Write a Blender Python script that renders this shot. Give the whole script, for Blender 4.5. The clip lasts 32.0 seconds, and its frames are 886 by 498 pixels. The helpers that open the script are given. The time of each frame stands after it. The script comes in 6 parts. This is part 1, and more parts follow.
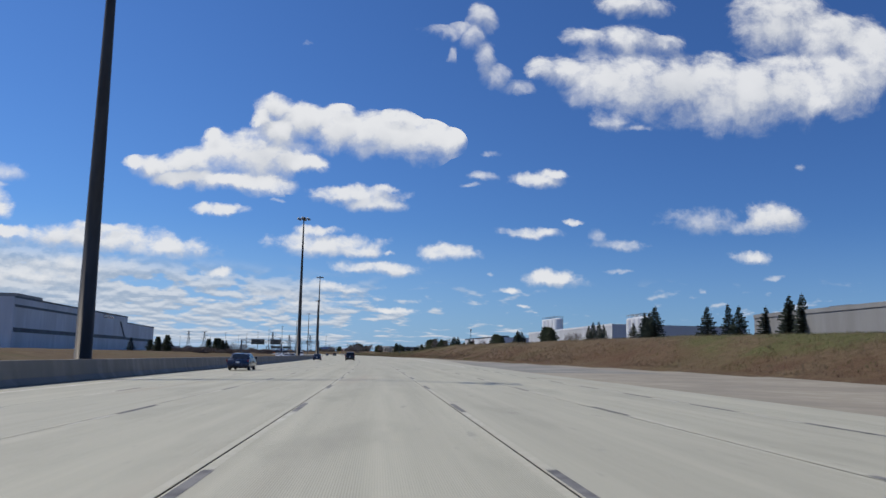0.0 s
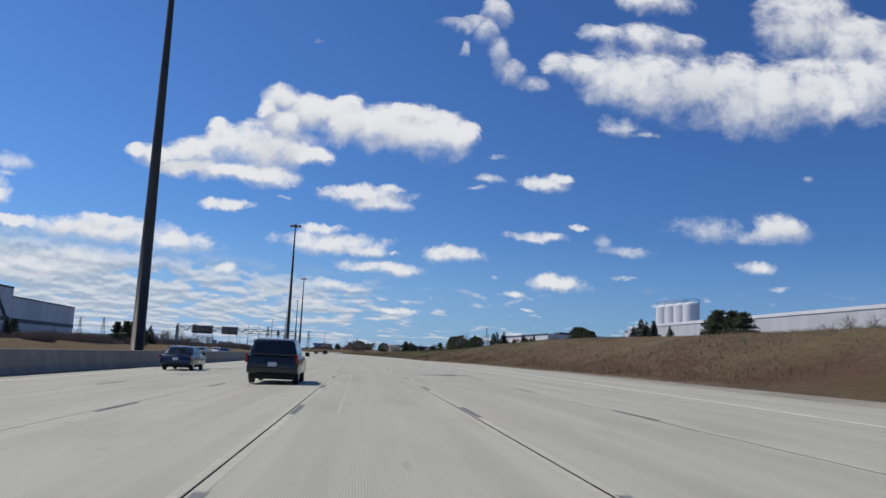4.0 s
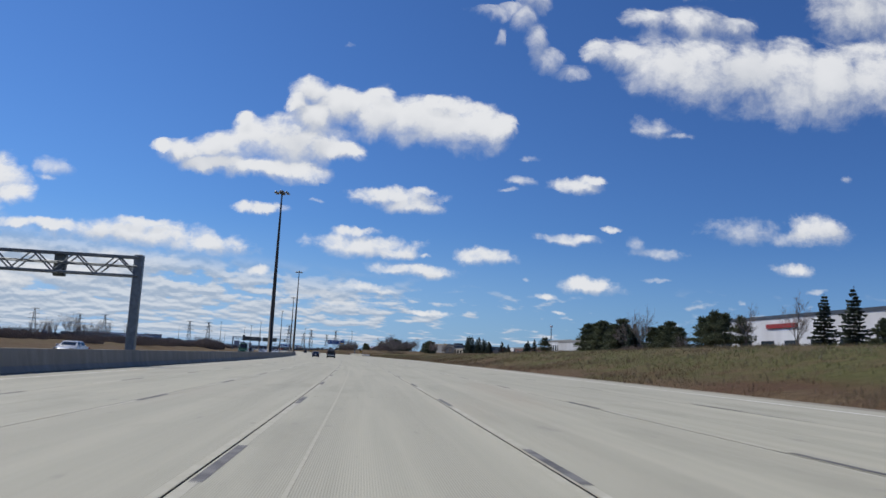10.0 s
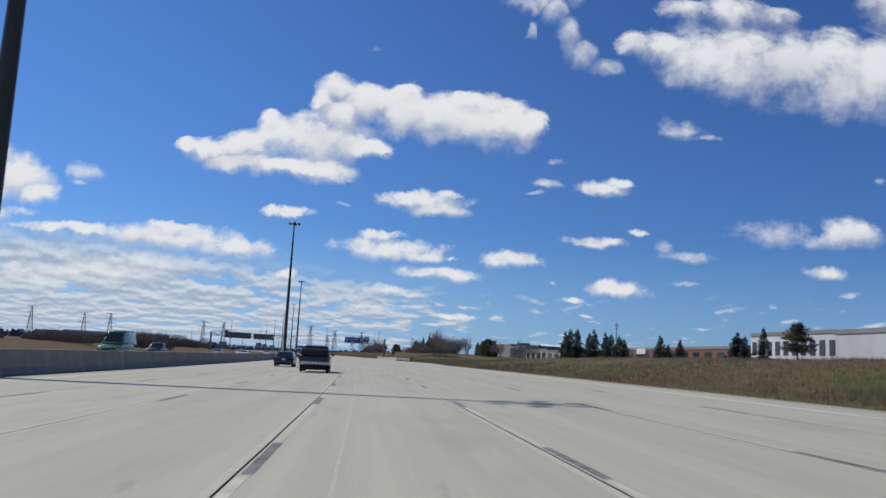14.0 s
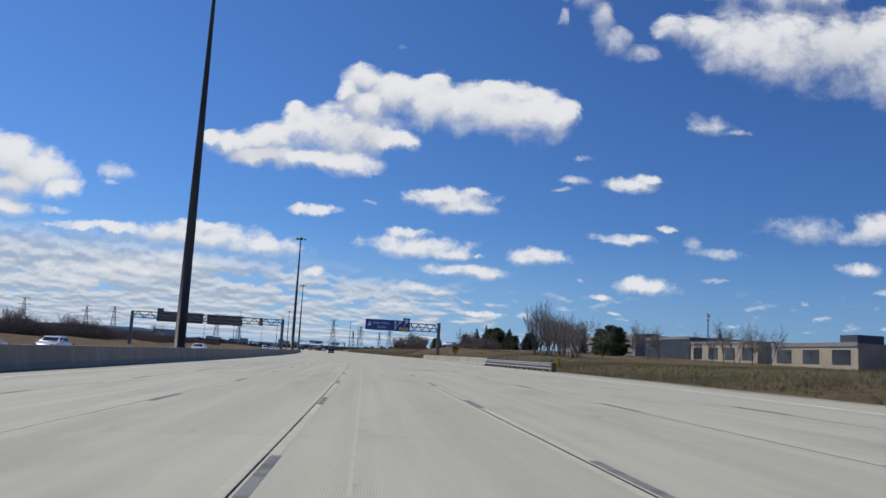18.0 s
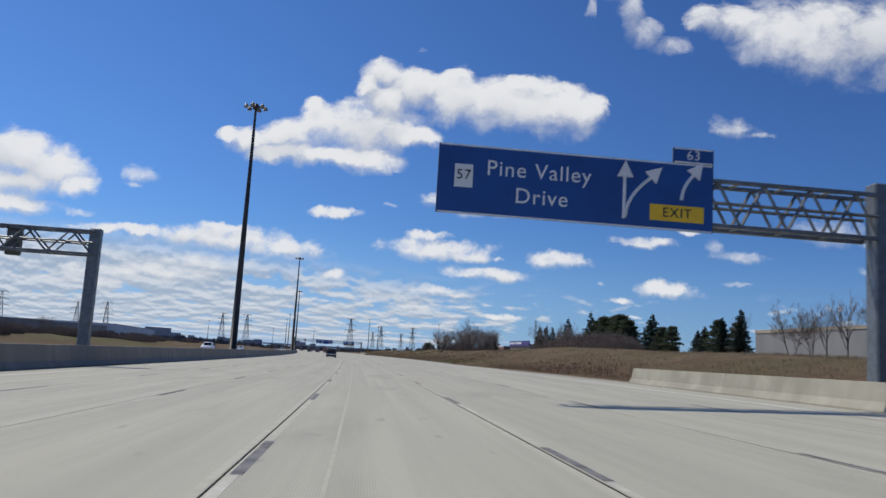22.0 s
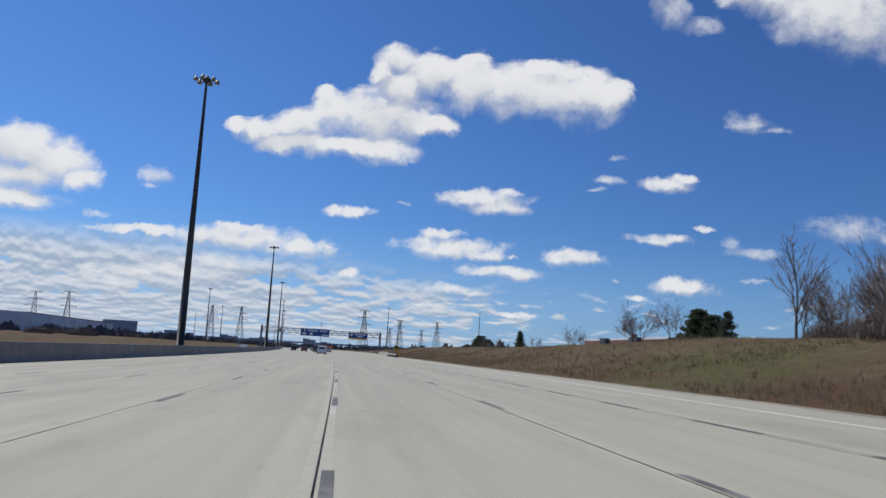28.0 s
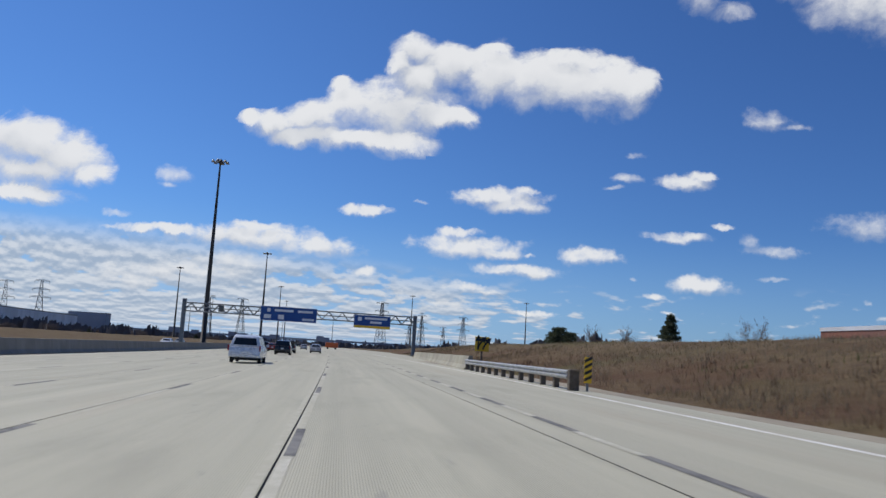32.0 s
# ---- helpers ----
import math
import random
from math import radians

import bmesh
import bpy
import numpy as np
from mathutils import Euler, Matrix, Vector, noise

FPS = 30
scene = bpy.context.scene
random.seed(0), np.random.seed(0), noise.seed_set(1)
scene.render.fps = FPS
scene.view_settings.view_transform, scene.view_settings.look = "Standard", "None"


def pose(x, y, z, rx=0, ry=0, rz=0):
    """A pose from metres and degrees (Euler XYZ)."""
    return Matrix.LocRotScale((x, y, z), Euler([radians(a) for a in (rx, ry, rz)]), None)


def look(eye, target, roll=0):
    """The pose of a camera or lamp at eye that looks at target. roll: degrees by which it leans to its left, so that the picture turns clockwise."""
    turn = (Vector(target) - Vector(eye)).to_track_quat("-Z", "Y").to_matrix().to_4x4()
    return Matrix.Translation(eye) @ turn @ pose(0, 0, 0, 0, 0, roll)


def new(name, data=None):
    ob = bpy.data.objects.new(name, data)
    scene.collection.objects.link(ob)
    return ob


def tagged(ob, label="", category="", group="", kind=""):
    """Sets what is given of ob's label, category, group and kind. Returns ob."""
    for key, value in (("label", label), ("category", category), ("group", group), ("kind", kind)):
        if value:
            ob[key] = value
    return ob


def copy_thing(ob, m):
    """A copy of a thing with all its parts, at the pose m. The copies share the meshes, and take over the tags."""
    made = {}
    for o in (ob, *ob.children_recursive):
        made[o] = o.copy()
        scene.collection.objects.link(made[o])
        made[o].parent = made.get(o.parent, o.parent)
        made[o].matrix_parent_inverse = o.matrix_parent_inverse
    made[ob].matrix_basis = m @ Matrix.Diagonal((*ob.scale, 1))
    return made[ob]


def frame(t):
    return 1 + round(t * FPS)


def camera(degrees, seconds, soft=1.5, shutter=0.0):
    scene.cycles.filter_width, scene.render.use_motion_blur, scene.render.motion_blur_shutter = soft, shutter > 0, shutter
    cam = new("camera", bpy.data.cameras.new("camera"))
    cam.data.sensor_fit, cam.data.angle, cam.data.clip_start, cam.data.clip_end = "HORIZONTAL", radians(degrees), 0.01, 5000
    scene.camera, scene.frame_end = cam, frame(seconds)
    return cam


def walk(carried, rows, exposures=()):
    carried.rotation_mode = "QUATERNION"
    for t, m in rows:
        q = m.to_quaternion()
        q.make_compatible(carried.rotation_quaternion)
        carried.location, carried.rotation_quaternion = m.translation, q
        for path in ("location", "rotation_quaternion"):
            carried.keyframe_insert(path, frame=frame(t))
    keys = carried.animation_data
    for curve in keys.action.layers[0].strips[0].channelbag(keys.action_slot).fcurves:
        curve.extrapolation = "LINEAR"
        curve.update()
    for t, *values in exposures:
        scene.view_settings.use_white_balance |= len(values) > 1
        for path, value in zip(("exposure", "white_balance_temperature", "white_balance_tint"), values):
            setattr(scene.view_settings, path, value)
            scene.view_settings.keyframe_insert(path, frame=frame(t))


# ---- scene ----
cam = camera(58.27, 32.0, shutter=0.12)
PATH = [
    (0.0, pose(0.02, 0.00, 1.222, 97.66, -1.10, -4.59)),
    (0.5, pose(-0.10, 16.61, 1.219, 97.54, -1.42, -4.49)),
    (1.0, pose(-0.26, 33.21, 1.217, 97.53, -1.64, -4.45)),
    (1.5, pose(-0.43, 49.81, 1.215, 97.57, -1.88, -4.50)),
    (2.0, pose(-0.63, 66.41, 1.213, 97.58, -2.17, -4.54)),
    (2.5, pose(-0.84, 83.03, 1.212, 97.63, -2.44, -4.56)),
    (3.0, pose(-1.06, 99.68, 1.212, 97.66, -2.62, -4.58)),
    (3.5, pose(-1.32, 116.36, 1.212, 97.74, -2.72, -4.50)),
    (5.5, pose(-3.40, 183.08, 1.198, 97.81, -3.10, -4.10)),
    (6.0, pose(-3.87, 199.68, 1.199, 97.90, -3.56, -3.93)),
    (6.5, pose(-4.38, 216.26, 1.201, 97.85, -3.29, -3.73)),
    (7.0, pose(-4.94, 232.86, 1.203, 97.82, -3.02, -3.53)),
    (7.5, pose(-5.57, 249.49, 1.204, 97.91, -2.85, -3.41)),
    (8.0, pose(-6.24, 266.16, 1.206, 97.85, -2.95, -3.26)),
    (8.5, pose(-6.95, 282.84, 1.209, 97.78, -3.12, -3.01)),
    (9.0, pose(-7.71, 299.51, 1.211, 97.74, -3.21, -2.78)),
    (9.5, pose(-8.56, 316.13, 1.213, 97.81, -3.06, -2.48)),
    (10.0, pose(-9.50, 332.70, 1.214, 97.83, -2.98, -2.21)),
    (10.5, pose(-10.54, 349.18, 1.213, 97.74, -3.06, -1.97)),
    (11.0, pose(-11.65, 365.57, 1.212, 97.78, -3.04, -1.67)),
    (11.5, pose(-12.83, 381.89, 1.211, 97.83, -3.06, -1.43)),
    (12.0, pose(-14.09, 398.15, 1.210, 97.92, -3.14, -1.14)),
    (12.5, pose(-15.42, 414.38, 1.207, 97.98, -3.25, -0.90)),
    (13.0, pose(-16.81, 430.64, 1.205, 97.93, -3.49, -0.70)),
    (13.5, pose(-18.23, 446.91, 1.204, 97.96, -3.30, -0.51)),
    (14.0, pose(-19.69, 463.21, 1.204, 97.97, -3.16, -0.31)),
    (14.5, pose(-21.20, 479.54, 1.204, 97.87, -3.04, 0.09)),
    (16.5, pose(-27.89, 545.54, 1.206, 97.82, -3.07, 0.68)),
    (17.0, pose(-29.78, 561.97, 1.205, 97.86, -3.07, 1.09)),
    (17.5, pose(-31.77, 578.37, 1.202, 97.75, -3.12, 1.34)),
    (18.0, pose(-33.85, 594.72, 1.199, 97.68, -3.23, 1.62)),
    (18.5, pose(-35.99, 611.04, 1.197, 97.74, -3.24, 1.89)),
    (19.0, pose(-38.13, 627.35, 1.195, 97.82, -3.39, 2.08)),
    (19.5, pose(-40.28, 643.64, 1.196, 97.76, -3.43, 2.28)),
    (20.0, pose(-42.45, 659.89, 1.197, 97.74, -3.34, 2.50)),
    (20.5, pose(-44.66, 676.09, 1.199, 97.69, -3.24, 2.67)),
    (21.0, pose(-46.92, 692.21, 1.201, 97.75, -3.26, 2.75)),
    (21.5, pose(-49.26, 708.25, 1.203, 97.71, -3.36, 2.87)),
    (22.0, pose(-51.64, 724.21, 1.204, 97.80, -3.52, 3.03)),
    (22.5, pose(-54.04, 740.15, 1.207, 97.69, -3.48, 3.23)),
    (23.0, pose(-56.49, 756.08, 1.210, 97.68, -3.40, 3.47)),
    (23.5, pose(-59.01, 771.98, 1.212, 97.55, -3.38, 3.69)),
    (24.0, pose(-61.62, 787.84, 1.214, 97.55, -3.42, 3.95)),
    (24.5, pose(-64.30, 803.67, 1.215, 97.60, -3.32, 4.17)),
    (25.0, pose(-67.05, 819.45, 1.216, 97.72, -3.12, 4.28)),
    (25.5, pose(-69.87, 835.16, 1.216, 97.85, -3.58, 4.22)),
    (27.5, pose(-79.65, 896.67, 1.266, 97.79, -3.56, 4.09)),
    (28.0, pose(-82.13, 911.67, 1.279, 97.62, -3.31, 4.09)),
    (28.5, pose(-84.59, 926.61, 1.293, 97.63, -3.29, 4.17)),
    (29.0, pose(-87.03, 941.50, 1.309, 97.66, -3.23, 4.21)),
    (29.5, pose(-89.52, 956.35, 1.325, 97.65, -3.24, 4.29)),
    (30.0, pose(-92.08, 971.16, 1.340, 97.66, -3.18, 4.44)),
    (30.5, pose(-94.78, 985.94, 1.353, 97.65, -3.13, 4.71)),
    (31.0, pose(-97.51, 1000.71, 1.365, 97.59, -3.08, 4.95)),
    (31.5, pose(-100.23, 1015.48, 1.379, 97.52, -3.37, 5.12)),
    (32.0, pose(-102.95, 1030.25, 1.395, 97.44, -3.40, 5.29)),
]
walk(cam, PATH)

# ---- the road's line: heading k0*x + k1*x^2 + k2*x^3 with x in kilometres, straight past 1.5 km ----
K = (0.13079, 0.18579, -0.10353)
SUPER = 0.0279            # superelevation, rising to the right
LANE = 3.75
STEP = 4.0
S0, S1 = -400.0, 5200.0
_s = np.arange(S0, S1 + STEP, STEP)
_x = np.clip(_s / 1000.0, -0.4, 1.5)
_psi = K[0] * _x + K[1] * _x ** 2 + K[2] * _x ** 3
_X = np.concatenate([[0], np.cumsum(-(np.sin(_psi[1:]) + np.sin(_psi[:-1])) / 2 * STEP)])
_Y = np.concatenate([[0], np.cumsum((np.cos(_psi[1:]) + np.cos(_psi[:-1])) / 2 * STEP)])
_i0 = int(round(-S0 / STEP))
_X -= _X[_i0]
_Y -= _Y[_i0]


def heading(s):
    return float(np.interp(s, _s, _psi))


def at(s, d, z=0.0):
    """World place of the point s metres along the road and d metres to its right."""
    a = heading(s)
    return Vector((float(np.interp(s, _s, _X)) + d * math.cos(a), float(np.interp(s, _s, _Y)) + d * math.sin(a), z))


def place(s, d, z=0.0, turn=0.0, scale=1.0):
    """A pose whose y axis runs along the road."""
    return Matrix.Translation(at(s, d, z)) @ Matrix.Rotation(heading(s) + radians(turn), 4, 'Z') @ Matrix.Scale(scale, 4)


def smooth(a, b, x):
    t = min(1.0, max(0.0, (x - a) / (b - a)))
    return t * t * (3 - 2 * t)


CREST_S = (-200, 30, 60, 110, 165, 235, 265, 295, 325, 360, 420, 480, 520, 570, 620, 660, 700, 740, 790, 820, 850, 890, 940, 975, 1030, 1100, 1180, 1260, 1400, 2000, 5000)
CREST_Z = (3.8, 3.8, 3.9, 4.2, 4.3, 4.8, 5.1, 4.9, 4.1, 3.6, 3.4, 3.1, 2.8, 2.7, 2.1, 1.6, 1.7, 2.4, 3.1, 3.6, 4.0, 3.5, 3.5, 3.9, 3.3, 3.4, 3.1, 2.4, 1.0, 0.0, 0.0)
EDGE_S = (-400, 25, 60, 88, 119, 150, 226, 245, 265, 285, 310, 335, 452, 500, 540, 590, 612, 645, 688, 770, 835, 866, 935, 965, 985, 1040, 1100, 5000)
EDGE_D = (12.8, 12.8, 12.0, 11.5, 12.8, 14.6, 16.6, 16.6, 15.0, 13.5, 13.2, 13.8, 13.9, 14.5, 14.2, 13.4, 15.0, 14.6, 13.4, 14.6, 13.4, 14.3, 14.6, 14.6, 14.3, 14.6, 14.7, 14.7)


def slope_r(s):
    """The cross fall of the right half, which turns from a crown into the bend's banking."""
    return float(np.interp(s, (-50, 0, 33, 66, 100, 150, 200), (-0.018, -0.012, -0.003, 0.006, 0.014, 0.0225, SUPER)))


def road_z(s, d):
    return d * (slope_r(s) if d > 0 else SUPER)


def edge_r(s):
    """The right edge of the concrete slabs."""
    return float(np.interp(s, EDGE_S, EDGE_D))


FOOT_S = (-200, 36, 70, 95, 105, 116, 130, 145, 165, 200, 226, 245, 265, 285, 310, 335, 452, 500, 540, 590, 612, 645, 688, 770, 800, 835, 866, 935, 985, 1040, 1070, 1150, 1250, 1400, 5000)
FOOT_D = (34, 33, 29, 25, 23.4, 22.3, 20.6, 19.4, 18.2, 17.6, 17.3, 17.1, 15.5, 14.0, 13.7, 14.3, 14.4, 15.0, 14.7, 13.9, 15.5, 15.6, 14.9, 16.8, 15.3, 13.9, 14.8, 15.1, 14.8, 15.1, 15.6, 19, 23, 23, 23)


def ground_z(s, d):
    """Height of the land beside the road."""
    if d > -60:
        foot = float(np.interp(s, FOOT_S, FOOT_D))
        crest = float(np.interp(s, CREST_S, CREST_Z))
        base = road_z(s, max(-18.0, min(d, foot))) - 0.03
        if d > foot:
            top = max(33.0, foot + 12)
            base += (crest - road_z(s, foot)) * smooth(foot - 2, top, d) + 0.9 * smooth(top, 75, d)
            base += 0.22 * noise.noise((s * 0.06, d * 0.09, 1.0)) * smooth(foot, foot + 6, d)
            base *= 1 - smooth(300, 1200, d) * 0.5
        if d < -38:
            base += 1.5 * smooth(-40, -58, d)
        return base
    return 1.0 + 0.5 * noise.noise((s * 0.01, d * 0.01, 4.0)) * (1 - smooth(400, 900, -d)) - 0.6 * smooth(200, 900, -d)


# ---- sky, sun ----
SUN_EL, SUN_AZ = 55.0, -68.0      # degrees above the horizon; degrees from the road's start, left is negative
world = bpy.data.worlds.new("sky")
scene.world = world
world.use_nodes = True
sun = new("sun", bpy.data.lights.new("sun", 'SUN'))
sun.data.energy, sun.data.angle, sun.data.color = 3.45, radians(0.53), (1.0, 0.95, 0.86)
_e, _a = radians(SUN_EL), radians(SUN_AZ)
sun.matrix_world = look(Vector((math.sin(_a) * math.cos(_e), math.cos(_a) * math.cos(_e), math.sin(_e))) * 300, (0, 0, 0))


class Nodes:
    """Short hand for a node tree."""

    def __init__(self, tree):
        self.t = tree

    def n(self, kind, **props):
        node = self.t.nodes.new(kind)
        for k, v in props.items():
            setattr(node, k, v)
        return node

    def put(self, sock, v):
        if hasattr(v, "is_output"):
            self.t.links.new(v, sock)
        elif v is not None:
            sock.default_value = v

    def math(self, op, a, b=None, c=None, clamp=False):
        m = self.n("ShaderNodeMath", operation=op, use_clamp=clamp)
        for i, v in enumerate((a, b, c)):
            self.put(m.inputs[i], v)
        return m.outputs[0]

    def vec(self, op, a, b=None, c=None):
        m = self.n("ShaderNodeVectorMath", operation=op)
        for i, v in enumerate((a, b, c)):
            self.put(m.inputs[i], v)
        return m.outputs["Value"] if op in ("LENGTH", "DOT_PRODUCT") else m.outputs[0]

    def noise(self, vector, scale, detail=4.0, rough=0.5, color=False):
        m = self.n("ShaderNodeTexNoise")
        self.put(m.inputs["Vector"], vector)
        m.inputs["Scale"].default_value, m.inputs["Detail"].default_value, m.inputs["Roughness"].default_value = scale, detail, rough
        return m.outputs["Color"] if color else m.outputs[0]

    def ramp(self, v, lo, hi, a=0.0, b=1.0):
        m = self.n("ShaderNodeMapRange", interpolation_type='SMOOTHSTEP')
        self.put(m.inputs["Value"], v)
        for k, q in (("From Min", lo), ("From Max", hi), ("To Min", a), ("To Max", b)):
            self.put(m.inputs[k], q)
        return m.outputs[0]

    def mix(self, f, a, b):
        m = self.n("ShaderNodeMix", data_type='RGBA')
        self.put(m.inputs[0], f)
        self.put(m.inputs[6], a)
        self.put(m.inputs[7], b)
        return m.outputs[2]

    def lobes(self, q, lobes):
        """Union of soft lobes (u, v, half width, half height, weight) with flattened undersides."""
        field = None
        for u, v, ru, rv, k in lobes:
            r = self.vec("MULTIPLY", self.vec("SUBTRACT", q, (u, v, 0)), (1 / ru, 1 / rv, 0))
            r = self.vec("MINIMUM", r, self.vec("MULTIPLY", r, (1.0, 1.1, 1.0)))
            f = self.math("SUBTRACT", k, self.vec("DOT_PRODUCT", r, r))
            field = f if field is None else self.math("SMOOTH_MAX", field, f, 0.35)
        return self.math("MAXIMUM", field, -2.5)

    def clouds(self, p, lobes, flat=1.0, soft=0.0):
        """Density and brightness of cumulus clouds: ragged crisp tops, soft greyer undersides."""
        w = self.vec("SUBTRACT", self.noise(p, 14 / flat, 8, 0.64, True), (0.5, 0.5, 0.5))
        q = self.vec("ADD", p, self.vec("MULTIPLY", w, (0.05 * flat, 0.042 * flat, 0)))
        here = self.lobes(q, lobes)
        above = self.lobes(self.vec("ADD", q, (-0.006, 0.016 * flat, 0)), lobes)
        rise = self.math("SUBTRACT", above, here)
        under = self.ramp(rise, -0.4, 0.6)
        q2 = self.vec("ADD", p, self.vec("MULTIPLY", w, (0.03 * flat, 0.03 * flat, 0)))
        fine = self.math("SUBTRACT", self.noise(self.vec("MULTIPLY", q2, (1.0, 1.25, 0)), 26 / flat, 9, 0.62), 0.5)
        billow = self.n("ShaderNodeTexVoronoi", feature='SMOOTH_F1')
        self.put(billow.inputs["Vector"], q2)
        billow.inputs["Scale"].default_value = 24 / flat
        billow.inputs["Smoothness"].default_value = 0.7
        puff = self.math("SUBTRACT", 0.42, billow.outputs["Distance"])
        d = self.math("ADD", here, self.math("ADD", self.math("MULTIPLY", fine, 2.3 + 0.9 * soft), self.math("MULTIPLY", puff, 0.8)))
        dens = self.ramp(d, self.ramp(under, 0, 1, -0.25 - 0.4 * soft, -0.5 - 0.4 * soft), self.ramp(under, 0, 1, 0.6 + 1.1 * soft, 1.15 + 1.0 * soft))
        broad = self.math("SUBTRACT", self.noise(q2, 8 / flat, 4, 0.5), 0.5)
        shade = self.math("ADD", self.math("MULTIPLY", rise, 0.75), self.math("ADD", self.math("MULTIPLY", fine, -0.35), self.math("ADD", self.math("MULTIPLY", puff, -0.35), self.math("MULTIPLY", broad, 1.3))))
        light = self.ramp(shade, -0.35, 0.6, 1.0, 0.0)
        return dens, light


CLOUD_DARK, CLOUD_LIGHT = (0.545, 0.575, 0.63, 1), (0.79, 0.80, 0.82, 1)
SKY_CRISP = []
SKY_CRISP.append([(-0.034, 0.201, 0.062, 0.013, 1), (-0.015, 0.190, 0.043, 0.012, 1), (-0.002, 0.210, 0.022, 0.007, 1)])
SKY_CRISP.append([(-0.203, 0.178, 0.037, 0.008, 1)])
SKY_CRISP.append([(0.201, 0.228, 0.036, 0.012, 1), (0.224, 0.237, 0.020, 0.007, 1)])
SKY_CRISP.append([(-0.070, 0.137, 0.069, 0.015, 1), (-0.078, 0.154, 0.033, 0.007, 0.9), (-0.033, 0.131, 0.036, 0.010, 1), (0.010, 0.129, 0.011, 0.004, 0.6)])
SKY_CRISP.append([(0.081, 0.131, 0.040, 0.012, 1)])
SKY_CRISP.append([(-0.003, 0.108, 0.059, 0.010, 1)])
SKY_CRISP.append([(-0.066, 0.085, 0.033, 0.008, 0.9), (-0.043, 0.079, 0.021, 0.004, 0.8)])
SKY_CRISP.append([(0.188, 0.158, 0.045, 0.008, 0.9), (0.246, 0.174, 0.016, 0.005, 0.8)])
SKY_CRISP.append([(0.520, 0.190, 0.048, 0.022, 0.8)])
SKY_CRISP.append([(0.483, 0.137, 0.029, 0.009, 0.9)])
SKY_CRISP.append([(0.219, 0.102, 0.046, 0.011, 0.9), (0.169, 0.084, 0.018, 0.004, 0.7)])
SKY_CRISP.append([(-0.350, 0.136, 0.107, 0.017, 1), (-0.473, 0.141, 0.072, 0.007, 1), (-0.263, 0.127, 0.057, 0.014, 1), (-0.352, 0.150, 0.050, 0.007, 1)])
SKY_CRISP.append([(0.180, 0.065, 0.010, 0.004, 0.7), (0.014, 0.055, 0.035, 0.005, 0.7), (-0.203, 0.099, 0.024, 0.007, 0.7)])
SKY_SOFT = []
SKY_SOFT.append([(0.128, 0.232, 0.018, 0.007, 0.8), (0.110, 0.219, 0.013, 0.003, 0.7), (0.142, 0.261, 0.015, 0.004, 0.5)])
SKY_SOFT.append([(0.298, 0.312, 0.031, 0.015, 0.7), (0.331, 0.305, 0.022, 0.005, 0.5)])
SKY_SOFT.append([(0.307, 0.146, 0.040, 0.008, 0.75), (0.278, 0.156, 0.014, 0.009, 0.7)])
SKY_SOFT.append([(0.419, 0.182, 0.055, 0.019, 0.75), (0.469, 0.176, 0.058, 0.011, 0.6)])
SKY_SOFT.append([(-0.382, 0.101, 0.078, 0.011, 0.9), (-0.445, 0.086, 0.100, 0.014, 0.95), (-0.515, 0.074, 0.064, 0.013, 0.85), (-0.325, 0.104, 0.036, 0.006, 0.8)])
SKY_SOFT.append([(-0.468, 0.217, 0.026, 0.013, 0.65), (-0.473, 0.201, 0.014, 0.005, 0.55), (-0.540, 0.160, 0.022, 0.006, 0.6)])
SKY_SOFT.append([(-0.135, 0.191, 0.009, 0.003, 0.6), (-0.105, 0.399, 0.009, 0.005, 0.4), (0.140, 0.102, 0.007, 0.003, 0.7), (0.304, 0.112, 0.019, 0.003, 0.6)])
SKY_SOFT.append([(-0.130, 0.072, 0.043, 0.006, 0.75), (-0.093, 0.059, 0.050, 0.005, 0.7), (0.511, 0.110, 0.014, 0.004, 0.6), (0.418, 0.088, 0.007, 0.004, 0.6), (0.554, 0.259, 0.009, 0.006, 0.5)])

g = Nodes(world.node_tree)
sky = g.n("ShaderNodeTexSky", sky_type='NISHITA', sun_disc=False)
sky.sun_elevation, sky.sun_rotation = _e, _a
sky.air_density, sky.dust_density, sky.ozone_density, sky.altitude = 1.0, 0.3, 2.6, 200.0
back = world.node_tree.nodes["Background"]
direction = g.n("ShaderNodeTexCoord").outputs["Generated"]
sep = g.n("ShaderNodeSeparateXYZ")
g.put(sep.inputs[0], direction)
ahead = g.math("MAXIMUM", sep.outputs[1], 0.02)
cu, cv = g.math("DIVIDE", sep.outputs[0], ahead), g.math("DIVIDE", sep.outputs[2], ahead)
comb = g.n("ShaderNodeCombineXYZ")
g.put(comb.inputs[0], cu)
g.put(comb.inputs[1], cv)
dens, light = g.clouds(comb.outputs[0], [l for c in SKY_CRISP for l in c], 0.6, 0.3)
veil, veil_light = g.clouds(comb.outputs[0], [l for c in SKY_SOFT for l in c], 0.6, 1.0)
# layers of small flat clouds that draw together towards the horizon, thicker on the left
logz = g.math("LOGARITHM", g.math("ADD", g.math("MAXIMUM", sep.outputs[2], 0.0), 0.016), 2.718)


def low_layer(rise):
    pl = g.n("ShaderNodeCombineXYZ")
    g.put(pl.inputs[0], g.math("MULTIPLY", cu, 27.0))
    g.put(pl.inputs[1], g.math("MULTIPLY_ADD", logz, 7.0, rise))
    return g.noise(pl.outputs[0], 1.0, 5, 0.52), g.noise(g.vec("MULTIPLY", pl.outputs[0], (0.22, 0.35, 0)), 1.0, 3, 0.5)


